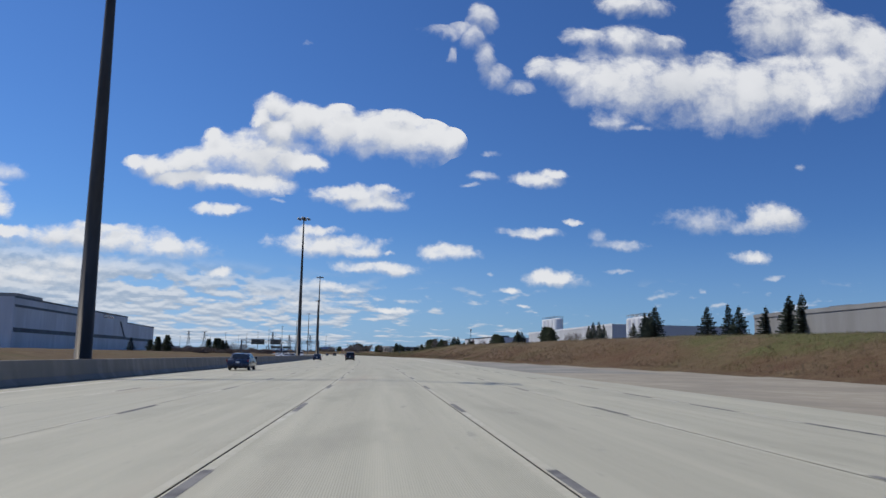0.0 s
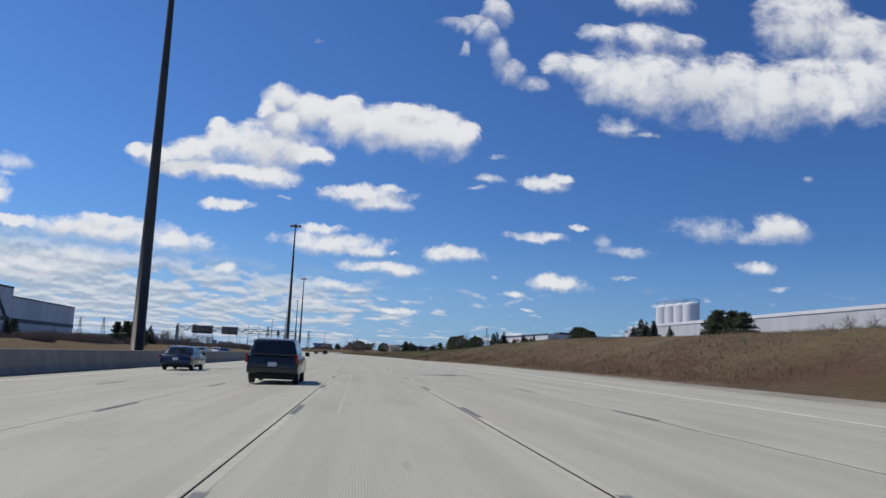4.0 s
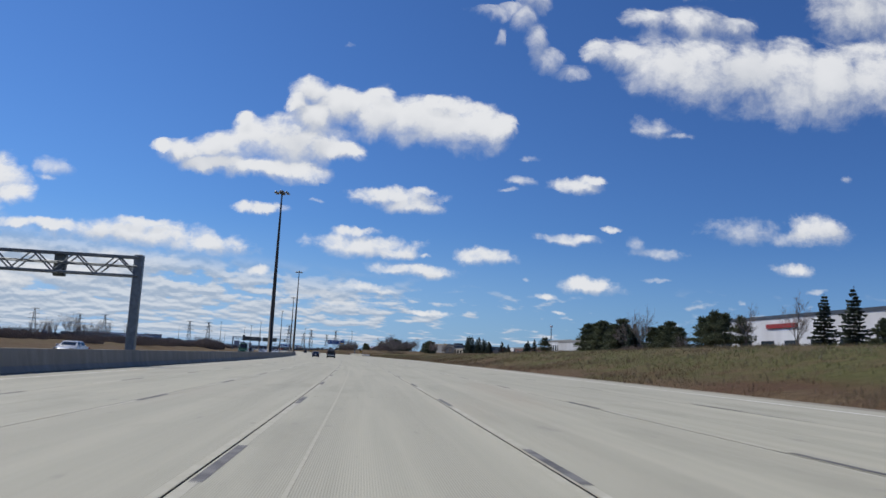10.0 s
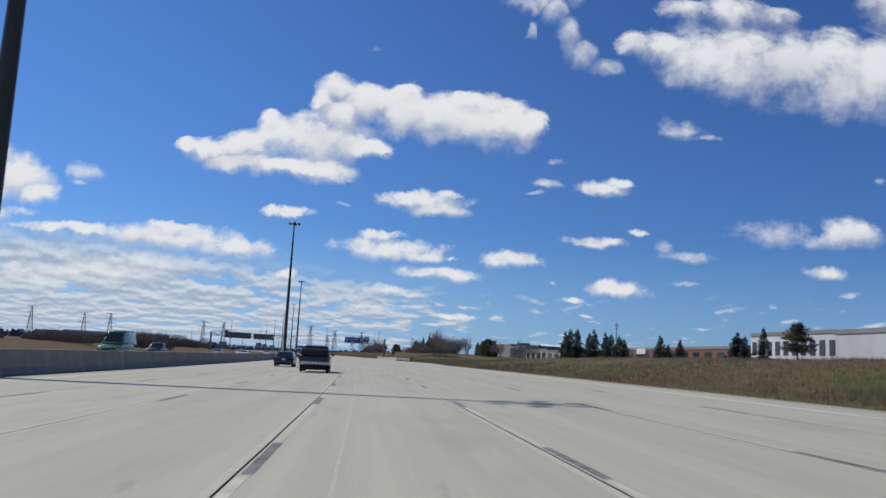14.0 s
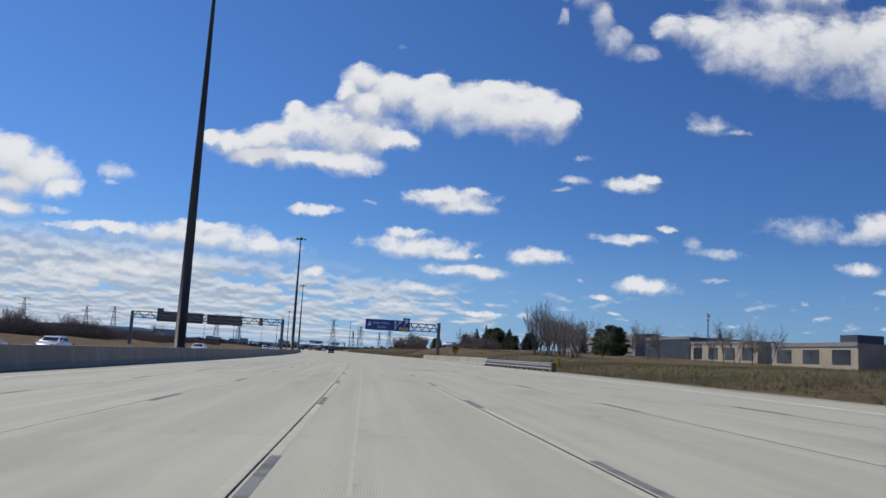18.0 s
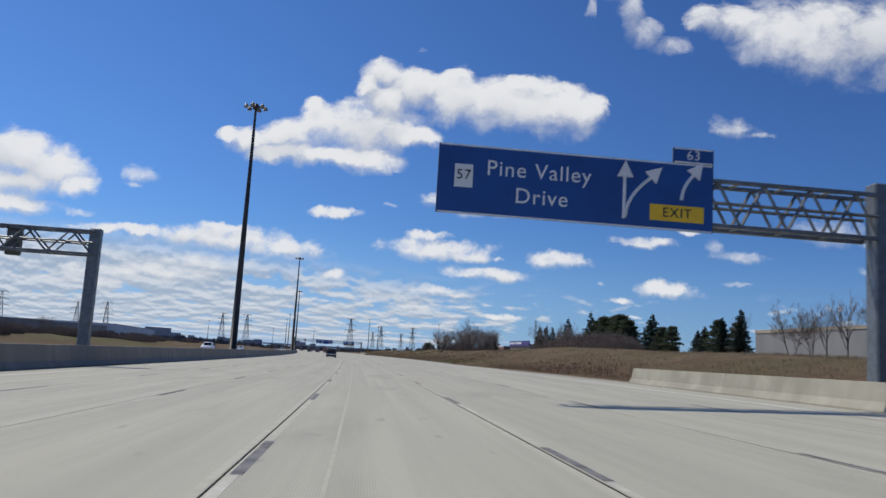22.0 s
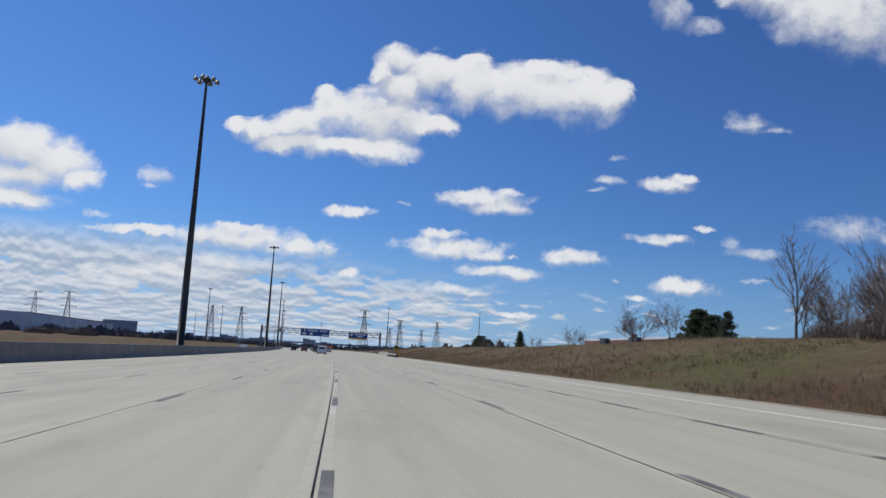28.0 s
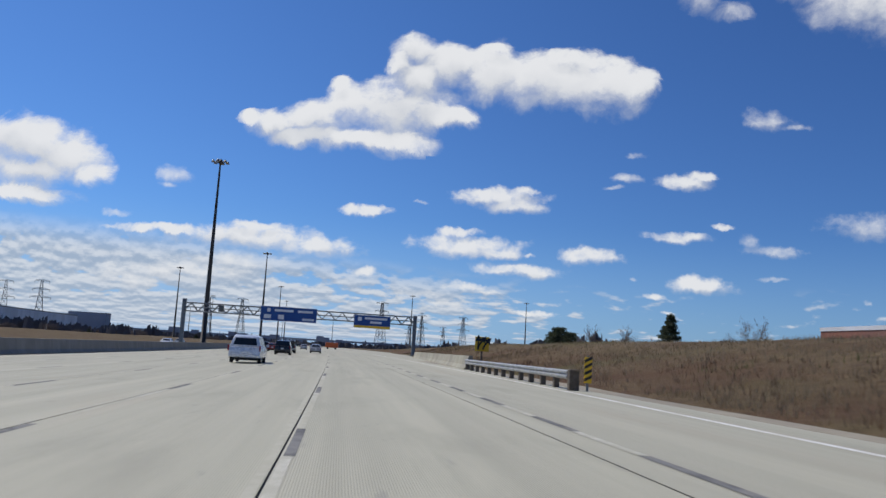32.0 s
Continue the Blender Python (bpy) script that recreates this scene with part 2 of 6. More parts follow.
layer, bank = low_layer(0.0)
layer_up, bank_up = low_layer(0.35)
leftish = g.ramp(cu, -0.5, 0.3, 0.19, -0.13)
lv = g.math("ADD", g.math("ADD", layer, g.math("MULTIPLY", g.math("SUBTRACT", bank, 0.5), 0.5)), leftish)
fade = g.math("MULTIPLY", g.ramp(sep.outputs[2], 0.0, 0.018), g.ramp(g.math("SUBTRACT", sep.outputs[2], g.ramp(cu, -0.5, 0.1, 0.035, 0.0)), 0.055, 0.10, 1.0, 0.0))
low = g.math("MULTIPLY", g.math("MULTIPLY", g.ramp(lv, 0.45, 0.60), fade), 0.9)
lowlight = g.ramp(g.math("SUBTRACT", layer, layer_up), -0.12, 0.14)
front = g.ramp(sep.outputs[1], 0.05, 0.3)
dens = g.math("MULTIPLY", dens, front)
veil = g.math("MULTIPLY", g.math("MULTIPLY", veil, front), 0.8)
SKY_STRENGTH = 0.1
tint = g.vec("MULTIPLY", sky.outputs[0], (0.345 * SKY_STRENGTH, 0.578 * SKY_STRENGTH, 0.965 * SKY_STRENGTH))
tint = g.vec("MULTIPLY", tint, g.mix(g.ramp(sep.outputs[0], -0.55, 0.6), (1.16, 1.15, 1.10, 1), (0.84, 0.85, 0.87, 1)))
haze = g.mix(g.math("MULTIPLY", g.ramp(sep.outputs[2], 0.0, 0.17, 0.75, 0.0), g.ramp(cu, -0.45, 0.35, 1.0, 0.4)), tint, (0.30, 0.475, 0.77, 1))
col = g.mix(low, haze, g.mix(lowlight, (0.36, 0.44, 0.56, 1), (0.64, 0.68, 0.74, 1)))
col = g.mix(veil, col, g.mix(veil_light, CLOUD_DARK, CLOUD_LIGHT))
col = g.mix(g.math("MULTIPLY", dens, 0.95), col, g.mix(light, CLOUD_DARK, CLOUD_LIGHT))
g.put(back.inputs[0], col)
back.inputs[1].default_value = 1.0


# ---- materials ----
def mat(name, a, b=None, scale=3.0, rough=0.8, metal=0.0, bump=0.15, bscale=30.0, c=None, cscale=0.3, coords="Object", stretch=(1, 1, 1), coat=0.0, vary=0.0):
    """A surface that goes from colour a to b by fine noise and towards c in large patches."""
    m = bpy.data.materials.new(name)
    m.use_nodes = True
    k = Nodes(m.node_tree)
    bsdf = m.node_tree.nodes["Principled BSDF"]
    p = k.vec("MULTIPLY", k.n("ShaderNodeTexCoord").outputs[coords], stretch)
    f = k.ramp(k.noise(p, scale, 7, 0.6), 0.3, 0.7)
    color = k.mix(f, (*a, 1), (*(b or tuple(0.75 * q for q in a)), 1))
    if c:
        color = k.mix(k.ramp(k.noise(p, cscale, 4, 0.55), 0.42, 0.62), color, (*c, 1))
    if vary:
        info = k.n("ShaderNodeObjectInfo")
        color = k.mix(k.math("MULTIPLY", info.outputs["Random"], vary), color, (*tuple(0.55 * q for q in a), 1))
    k.put(bsdf.inputs["Base Color"], color)
    k.put(bsdf.inputs["Roughness"], k.ramp(f, 0, 1, max(0.02, rough - 0.08), min(1, rough + 0.08)))
    bsdf.inputs["Metallic"].default_value = metal
    bsdf.inputs["Coat Weight"].default_value = coat
    if bump:
        bn = k.n("ShaderNodeBump")
        bn.inputs["Strength"].default_value = bump
        bn.inputs["Distance"].default_value = 0.03
        k.put(bn.inputs["Height"], k.noise(p, bscale, 5, 0.6))
        k.put(bsdf.inputs["Normal"], bn.outputs[0])
    return m


def road_mat():
    """Old tined concrete: pale slabs, stains, faint darker wheel paths and scuffs along the lanes."""
    m = bpy.data.materials.new("road_concrete")
    m.use_nodes = True
    k = Nodes(m.node_tree)
    bsdf = m.node_tree.nodes["Principled BSDF"]
    uv = k.n("ShaderNodeTexCoord").outputs["UV"]
    fine = k.noise(uv, 60, 8, 0.65)
    streak = k.noise(k.vec("MULTIPLY", uv, (0.05, 2.2, 0)), 1.0, 5, 0.6)
    blot = k.noise(k.vec("MULTIPLY", uv, (0.12, 0.5, 0)), 1.0, 6, 0.6)
    color = k.mix(k.ramp(streak, 0.32, 0.68), (0.475, 0.452, 0.345, 1), (0.41, 0.392, 0.298, 1))
    color = k.mix(k.ramp(blot, 0.5, 0.72, 0, 0.75), color, (0.325, 0.31, 0.235, 1))
    spot = k.noise(k.vec("MULTIPLY", uv, (0.5, 1.6, 0)), 1.3, 3, 0.5)
    color = k.mix(k.ramp(spot, 0.66, 0.74, 0, 0.5), color, (0.24, 0.225, 0.20, 1))
    color = k.mix(k.ramp(fine, 0.3, 0.75, 0, 0.35), color, (0.29, 0.278, 0.225, 1))
    info = k.n("ShaderNodeObjectInfo")
    color = k.mix(k.math("MULTIPLY", info.outputs["Random"], 0.22), color, (0.32, 0.305, 0.245, 1))
    wave_in = m.node_tree.nodes.new("ShaderNodeTexWave")
    wave_in.wave_type, wave_in.bands_direction = 'BANDS', 'Y'
    wave_in.inputs["Scale"].default_value, wave_in.inputs["Distortion"].default_value = 11.5, 0.3
    k.put(wave_in.inputs["Vector"], uv)
    patchy = k.ramp(k.noise(k.vec("MULTIPLY", uv, (0.02, 0.9, 0)), 1.0, 2, 0.5), 0.42, 0.62, 0.04, 0.36)
    color = k.mix(k.math("MULTIPLY", k.ramp(wave_in.outputs[1], 0.1, 0.5, 1.0, 0.0), patchy), color, (0.20, 0.19, 0.15, 1))
    rust = k.noise(k.vec("MULTIPLY", uv, (0.035, 0.3, 0)), 1.0, 4, 0.55)
    color = k.mix(k.ramp(rust, 0.56, 0.74, 0, 0.28), color, (0.37, 0.29, 0.21, 1))
    wheel = k.n("ShaderNodeTexWave", wave_type='BANDS', bands_direction='Y')
    k.put(wheel.inputs["Vector"], k.vec("ADD", uv, (0.0, 0.0, 0.0)))
    wheel.inputs["Scale"].default_value, wheel.inputs["Distortion"].default_value = 0.314159 / 1.875, 0.4
    color = k.mix(k.ramp(wheel.outputs[1], 0.2, 0.9, 0.0, 0.10), color, (0.27, 0.255, 0.2, 1))
    k.put(bsdf.inputs["Base Color"], color)
    bsdf.inputs["Roughness"].default_value = 0.78
    tine = k.n("ShaderNodeTexWave", wave_type='BANDS', bands_direction='Y')
    k.put(tine.inputs["Vector"], uv)
    tine.inputs["Scale"].default_value = 11.5
    tine.inputs["Distortion"].default_value = 0.3
    bn = k.n("ShaderNodeBump")
    bn.inputs["Strength"].default_value, bn.inputs["Distance"].default_value = 0.25, 0.01
    k.put(bn.inputs["Height"], k.math("ADD", k.math("MULTIPLY", tine.outputs[1], 0.5), fine))
    k.put(bsdf.inputs["Normal"], bn.outputs[0])
    return m


def land_mat():
    """Early spring grass: straw and brown stalks with green coming through in patches."""
    m = bpy.data.materials.new("spring_grass")
    m.use_nodes = True
    k = Nodes(m.node_tree)
    bsdf = m.node_tree.nodes["Principled BSDF"]
    p = k.n("ShaderNodeTexCoord").outputs["Object"]
    fine = k.noise(p, 1.6, 9, 0.7)
    mid = k.noise(p, 0.16, 6, 0.6)
    big = k.noise(p, 0.032, 4, 0.55)
    color = k.mix(k.ramp(fine, 0.3, 0.7), (0.088, 0.062, 0.037, 1), (0.175, 0.130, 0.076, 1))
    color = k.mix(k.ramp(mid, 0.45, 0.68, 0, 0.6), color, (0.085, 0.05, 0.03, 1))
    drift = k.noise(k.vec("MULTIPLY", p, (1.0, 1.0, 2.0)), 0.45, 5, 0.6)
    color = k.mix(k.ramp(drift, 0.53, 0.70, 0, 0.5), color, (0.225, 0.172, 0.100, 1))
    weed = k.n("ShaderNodeAttribute", attribute_name="weeds")
    color = k.mix(k.math("MULTIPLY", weed.outputs["Fac"], k.ramp(mid, 0.35, 0.6, 0.25, 0.85)), color, k.mix(fine, (0.070, 0.040, 0.026, 1), (0.135, 0.078, 0.046, 1)))
    olive = k.noise(p, 0.07, 4, 0.6)
    color = k.mix(k.ramp(olive, 0.5, 0.66, 0, 0.45), color, (0.105, 0.095, 0.042, 1))
    grow = k.n("ShaderNodeAttribute", attribute_name="growth")
    green = k.math("MULTIPLY", k.ramp(k.math("ADD", big, k.math("MULTIPLY", grow.outputs["Fac"], 0.3)), 0.6, 0.74), k.ramp(k.math("ADD", k.math("MULTIPLY", mid, 0.6), k.math("MULTIPLY", drift, 0.4)), 0.40, 0.58, 0.05, 0.68))
    color = k.mix(green, color, k.mix(k.ramp(fine, 0.35, 0.7), (0.068, 0.086, 0.026, 1), (0.135, 0.142, 0.056, 1)))
    k.put(bsdf.inputs["Base Color"], color)
    bsdf.inputs["Roughness"].default_value = 0.95
    bsdf.inputs["Specular IOR Level"].default_value = 0.1
    bn = k.n("ShaderNodeBump")
    bn.inputs["Strength"].default_value, bn.inputs["Distance"].default_value = 0.9, 0.25
    k.put(bn.inputs["Height"], fine)
    k.put(bsdf.inputs["Normal"], bn.outputs[0])
    return m


def glass_mat():
    m = bpy.data.materials.new("dark_car_glass")
    m.use_nodes = True
    b = m.node_tree.nodes["Principled BSDF"]
    b.inputs["Base Color"].default_value = (0.012, 0.014, 0.016, 1)
    b.inputs["Roughness"].default_value = 0.06
    return m


def cloud_mat(name, lobes, depth, cu0, cv0, soft):
    m = bpy.data.materials.new(name)
    m.use_nodes = True
    t = m.node_tree
    k = Nodes(t)
    t.nodes.remove(t.nodes["Principled BSDF"])
    o = k.n("ShaderNodeTexCoord").outputs["Object"]
    s = k.n("ShaderNodeSeparateXYZ")
    k.put(s.inputs[0], o)
    cb = k.n("ShaderNodeCombineXYZ")
    k.put(cb.inputs[0], k.math("ADD", k.math("DIVIDE", s.outputs[0], depth), cu0))
    k.put(cb.inputs[1], k.math("ADD", k.math("DIVIDE", s.outputs[2], depth), cv0))
    dens, light = k.clouds(cb.outputs[0], lobes, 1.0, soft)
    dens = k.math("MULTIPLY", dens, 1.0 - 0.2 * soft)
    # the shell emits: sunlit tops and shaded undersides are put into the emission colour
    em = k.n("ShaderNodeEmission")
    k.put(em.inputs[0], k.mix(light, CLOUD_DARK, CLOUD_LIGHT))
    tr = k.n("ShaderNodeBsdfTransparent")
    mx = k.n("ShaderNodeMixShader")
    k.put(mx.inputs[0], dens)
    t.links.new(tr.outputs[0], mx.inputs[1])
    t.links.new(em.outputs[0], mx.inputs[2])
    t.links.new(mx.outputs[0], t.nodes["Material Output"].inputs[0])
    return m


M_ROAD = road_mat()
M_LAND = land_mat()
M_GLASS = glass_mat()
M_SEAL = mat("joint_sealant", (0.035, 0.033, 0.03), (0.06, 0.055, 0.05), 8, 0.7, bump=0)
M_ASPHALT = mat("old_asphalt", (0.225, 0.215, 0.185), (0.17, 0.163, 0.142), 2.5, 0.9, c=(0.27, 0.255, 0.215), cscale=0.15)
M_SHOULDER = mat("sandy_shoulder", (0.33, 0.29, 0.215), (0.275, 0.24, 0.18), 0.7, 0.85, c=(0.24, 0.21, 0.16), cscale=0.12)
M_WHITE = mat("worn_white_paint", (0.56, 0.54, 0.46), (0.455, 0.435, 0.345), 6, 0.75, c=(0.43, 0.41, 0.32), cscale=1.2)
M_LINE = mat("white_line_paint", (0.80, 0.79, 0.76), (0.66, 0.645, 0.60), 5, 0.6, c=(0.58, 0.56, 0.50), cscale=0.9)
M_SCORED = mat("scored_concrete", (0.455, 0.435, 0.345), (0.41, 0.39, 0.30), 4, 0.8)
M_BLACK = mat("worn_black_paint", (0.155, 0.15, 0.14), (0.22, 0.21, 0.19), 9, 0.75, c=(0.10, 0.095, 0.09), cscale=2.0)
M_BARRIER = mat("barrier_concrete", (0.30, 0.282, 0.245), (0.215, 0.20, 0.175), 1.1, 0.9, c=(0.235, 0.222, 0.195), cscale=0.35, stretch=(1, 1, 0.35), vary=0.3)
M_BARRIER_R = mat("pale_barrier_concrete", (0.385, 0.36, 0.275), (0.33, 0.305, 0.235), 1.1, 0.9, c=(0.28, 0.26, 0.20), cscale=0.4, vary=0.15)
M_MAST = mat("weathered_mast_steel", (0.085, 0.075, 0.065), (0.055, 0.05, 0.046), 1.5, 0.6, 0.55, 0.05, stretch=(1, 1, 0.15))
M_GALV = mat("galvanised_steel", (0.19, 0.21, 0.225), (0.14, 0.155, 0.165), 3, 0.5, 0.5, 0.05)
M_LAMP = mat("lamp_housing", (0.32, 0.31, 0.26), (0.25, 0.24, 0.2), 5, 0.5, 0.2, 0)
M_SIGNBACK = mat("sign_back_aluminium", (0.145, 0.155, 0.15), (0.115, 0.125, 0.12), 1.2, 0.6, 0.4, 0.05)
M_BLUE = mat("blue_sign_sheet", (0.012, 0.075, 0.29), (0.010, 0.06, 0.24), 0.8, 0.45, bump=0)
M_SIGNWHITE = mat("white_sign_sheet", (0.78, 0.78, 0.78), (0.7, 0.7, 0.7), 3, 0.5, bump=0)
M_YELLOW = mat("yellow_sign_sheet", (0.92, 0.57, 0.03), (0.82, 0.50, 0.025), 2, 0.5, bump=0)
M_SIGNBLACK = mat("black_sign_sheet", (0.015, 0.015, 0.015), (0.02, 0.02, 0.02), 2, 0.5, bump=0)
M_RAIL = mat("weathered_guard_rail", (0.42, 0.42, 0.41), (0.31, 0.31, 0.305), 2, 0.45, 0.6, 0.08)
M_POST = mat("timber_post", (0.14, 0.115, 0.085), (0.09, 0.075, 0.058), 6, 0.9)
M_BARK = mat("grey_bark", (0.165, 0.14, 0.115), (0.105, 0.088, 0.072), 4, 0.95, vary=0.4)
M_TWIG = mat("bare_twigs", (0.29, 0.245, 0.21), (0.21, 0.175, 0.15), 2, 0.95, bump=0, vary=0.5)
M_BRUSH = mat("brown_brush", (0.215, 0.165, 0.135), (0.155, 0.118, 0.096), 2, 0.95, bump=0, vary=0.4)
M_SPRUCE = mat("spruce_needles", (0.050, 0.066, 0.046), (0.080, 0.098, 0.064), 1.2, 0.85, bump=0, vary=0.4)
M_PINE = mat("pine_needles", (0.070, 0.088, 0.050), (0.112, 0.128, 0.070), 1.2, 0.85, bump=0, vary=0.4)
M_STRAW = mat("dry_grass", (0.255, 0.195, 0.115), (0.185, 0.135, 0.078), 2.5, 0.95, bump=0, c=(0.31, 0.245, 0.15), cscale=0.08)
M_STALK = mat("weed_stalks", (0.215, 0.145, 0.088), (0.27, 0.19, 0.118), 2.5, 0.95, bump=0, c=(0.15, 0.088, 0.052), cscale=0.06)
M_GREEN = mat("new_grass", (0.115, 0.135, 0.042), (0.19, 0.18, 0.075), 0.4, 0.95, bump=0)
M_WALL_W = mat("white_metal_cladding", (0.72, 0.73, 0.74), (0.62, 0.63, 0.65), 0.4, 0.6, bump=0.05, c=(0.58, 0.58, 0.58), cscale=0.05, stretch=(1, 1, 0.2))
M_WALL_G = mat("grey_cladding", (0.27, 0.265, 0.25), (0.22, 0.215, 0.205), 0.3, 0.7, bump=0.05, stretch=(1, 1, 0.2))
M_WALL_P = mat("pale_grey_cladding", (0.58, 0.585, 0.59), (0.49, 0.495, 0.50), 0.4, 0.6, bump=0.05, c=(0.50, 0.50, 0.495), cscale=0.05, stretch=(1, 1, 0.2))
M_WALL_D = mat("dark_band_cladding", (0.06, 0.075, 0.095), (0.045, 0.055, 0.07), 0.5, 0.55, bump=0)
M_WALL_C = mat("cream_wall", (0.42, 0.36, 0.265), (0.34, 0.29, 0.215), 0.5, 0.85)
M_BRICK = mat("red_brick", (0.27, 0.115, 0.075), (0.20, 0.085, 0.06), 1.4, 0.9, c=(0.22, 0.11, 0.085), cscale=0.1)
M_ROOF = mat("flat_roof", (0.22, 0.21, 0.2), (0.17, 0.165, 0.16), 0.5, 0.9)
M_WINDOW = mat("window_glass", (0.03, 0.04, 0.05), (0.045, 0.055, 0.065), 0.5, 0.12, bump=0)
M_SILO = mat("white_silo_paint", (0.78, 0.78, 0.78), (0.68, 0.68, 0.68), 0.4, 0.45, bump=0.03, stretch=(1, 1, 0.1))
M_FAR = mat("distant_woods", (0.085, 0.082, 0.088), (0.12, 0.11, 0.108), 0.02, 0.95, bump=0)
# air haze over far buildings is put into this pale blue base colour
M_FAR_HAZED = mat("haze_tinted_buildings", (0.31, 0.34, 0.39), (0.23, 0.255, 0.30), 0.02, 0.9, bump=0)
M_PYLON = mat("pylon_steel", (0.13, 0.14, 0.15), (0.10, 0.108, 0.115), 1, 0.7, 0.2, 0)
M_TYRE = mat("tyre_rubber", (0.018, 0.018, 0.018), (0.03, 0.028, 0.027), 10, 0.9, bump=0)
M_RIM = mat("alloy_rim", (0.4, 0.4, 0.41), (0.3, 0.3, 0.31), 8, 0.35, 0.8, 0)
M_CHROME = mat("bumper_chrome", (0.5, 0.5, 0.5), (0.4, 0.4, 0.4), 5, 0.25, 0.9, 0)
M_TAIL = mat("tail_light_lens", (0.32, 0.012, 0.012), (0.22, 0.01, 0.01), 8, 0.2, bump=0)
M_PLATE = mat("number_plate", (0.62, 0.64, 0.68), (0.55, 0.57, 0.6), 4, 0.5, bump=0)
M_ORANGE = mat("orange_board", (0.62, 0.13, 0.03), (0.5, 0.1, 0.025), 2, 0.6, bump=0)


def leafy(m, share):
    """Thin blades and needles also let light through."""
    k = Nodes(m.node_tree)
    bsdf = m.node_tree.nodes["Principled BSDF"]
    through_light = k.n("ShaderNodeBsdfTranslucent")
    k.put(through_light.inputs["Color"], bsdf.inputs["Base Color"].links[0].from_socket)
    mx = k.n("ShaderNodeMixShader")
    mx.inputs[0].default_value = share
    m.node_tree.links.new(bsdf.outputs[0], mx.inputs[1])
    m.node_tree.links.new(through_light.outputs[0], mx.inputs[2])
    m.node_tree.links.new(mx.outputs[0], m.node_tree.nodes["Material Output"].inputs[0])


for _m, _share in ((M_STRAW, 0.45), (M_STALK, 0.4), (M_GREEN, 0.45), (M_PINE, 0.3), (M_SPRUCE, 0.25)):
    leafy(_m, _share)


def paint(name, c):
    return mat(name, c, tuple(0.9 * q for q in c), 2, 0.28, 0.25, 0, coat=0.6)


# ---- mesh helpers ----
def mesh_of(bm, name, material, smooth_faces=False):
    me = bpy.data.meshes.new(name)
    bm.to_mesh(me)
    bm.free()
    if material:
        me.materials.append(material)
    if smooth_faces:
        me.polygons.foreach_set("use_smooth", [True] * len(me.polygons))
    return me


def part(name, bm, material, parent=None, label="", smooth_faces=False):
    """A bmesh as one mesh object, under a thing or a part."""
    ob = new(name, mesh_of(bm, name, material, smooth_faces) if isinstance(bm, bmesh.types.BMesh) else bm)
    if parent:
        ob.parent = parent
    if label:
        tagged(ob, label)
    return ob


def thing(name, label, category, group="", kind=""):
    return tagged(new(name), label, category, group, kind)


def box(bm, lo, hi, bevel=0.0, m=None):
    x0, y0, z0 = lo
    x1, y1, z1 = hi
    vs = [bm.verts.new(v) for v in ((x0, y0, z0), (x1, y0, z0), (x1, y1, z0), (x0, y1, z0), (x0, y0, z1), (x1, y0, z1), (x1, y1, z1), (x0, y1, z1))]
    for f in ((3, 2, 1, 0), (4, 5, 6, 7), (0, 1, 5, 4), (1, 2, 6, 5), (2, 3, 7, 6), (3, 0, 4, 7)):
        bm.faces.new([vs[i] for i in f])
    if bevel:
        es = list({e for v in vs for e in v.link_edges})
        out = bmesh.ops.bevel(bm, geom=es, offset=bevel, segments=1, affect='EDGES', profile=0.5)
        vs = list({v for f in out["faces"] for v in f.verts} | {v for v in vs if v.is_valid})
    if m is not None:
        bmesh.ops.transform(bm, matrix=m, verts=vs)
    return vs


def new_box(lo, hi, bevel=0.0, m=None):
    bm = bmesh.new()
    box(bm, lo, hi, bevel, m)
    return bm


def rod(bm, a, b, ra, rb=None, sides=4, caps=True):
    """A tapered bar from a to b."""
    a, b = Vector(a), Vector(b)
    rb = ra if rb is None else rb
    q = (b - a).to_track_quat('Z', 'Y').to_matrix()
    rings = []
    for c, r in ((a, ra), (b, rb)):
        rings.append([bm.verts.new(c + q @ Vector((r * math.cos(2 * math.pi * i / sides), r * math.sin(2 * math.pi * i / sides), 0))) for i in range(sides)])
    for i in range(sides):
        j = (i + 1) % sides
        bm.faces.new((rings[0][i], rings[0][j], rings[1][j], rings[1][i]))
    if caps and sides > 2:
        bm.faces.new(rings[0][::-1])
        bm.faces.new(rings[1])


def lathe(bm, prof, sides=16, m=None):
    """Rings of (radius, height)."""
    rings = [[bm.verts.new((r * math.cos(2 * math.pi * i / sides), r * math.sin(2 * math.pi * i / sides), z)) for i in range(sides)] for r, z in prof]
    for a, b in zip(rings, rings[1:]):
        for i in range(sides):
            j = (i + 1) % sides
            bm.faces.new((a[i], a[j], b[j], b[i]))
    bm.faces.new(rings[0][::-1])
    bm.faces.new(rings[-1])
    if m is not None:
        bmesh.ops.transform(bm, matrix=m, verts=[v for r in rings for v in r])


def text_mesh(words, size, material, depth=0.01):
    cu = bpy.data.curves.new("lettering", 'FONT')
    cu.body, cu.size, cu.extrude = words, size, depth
    cu.align_x, cu.align_y, cu.space_character = 'CENTER', 'CENTER', 1.1
    tmp = bpy.data.objects.new("lettering", cu)
    scene.collection.objects.link(tmp)
    me = bpy.data.meshes.new_from_object(tmp.evaluated_get(bpy.context.evaluated_depsgraph_get()))
    bpy.data.objects.remove(tmp)
    me.materials.clear()
    me.materials.append(material)
    return me


def raw_mesh(name, verts, faces, material, parent=None):
    me = bpy.data.meshes.new(name)
    me.from_pydata([tuple(v) for v in verts], [], faces)
    me.materials.append(material)
    ob = new(name, me)
    if parent:
        ob.parent = parent
    return ob


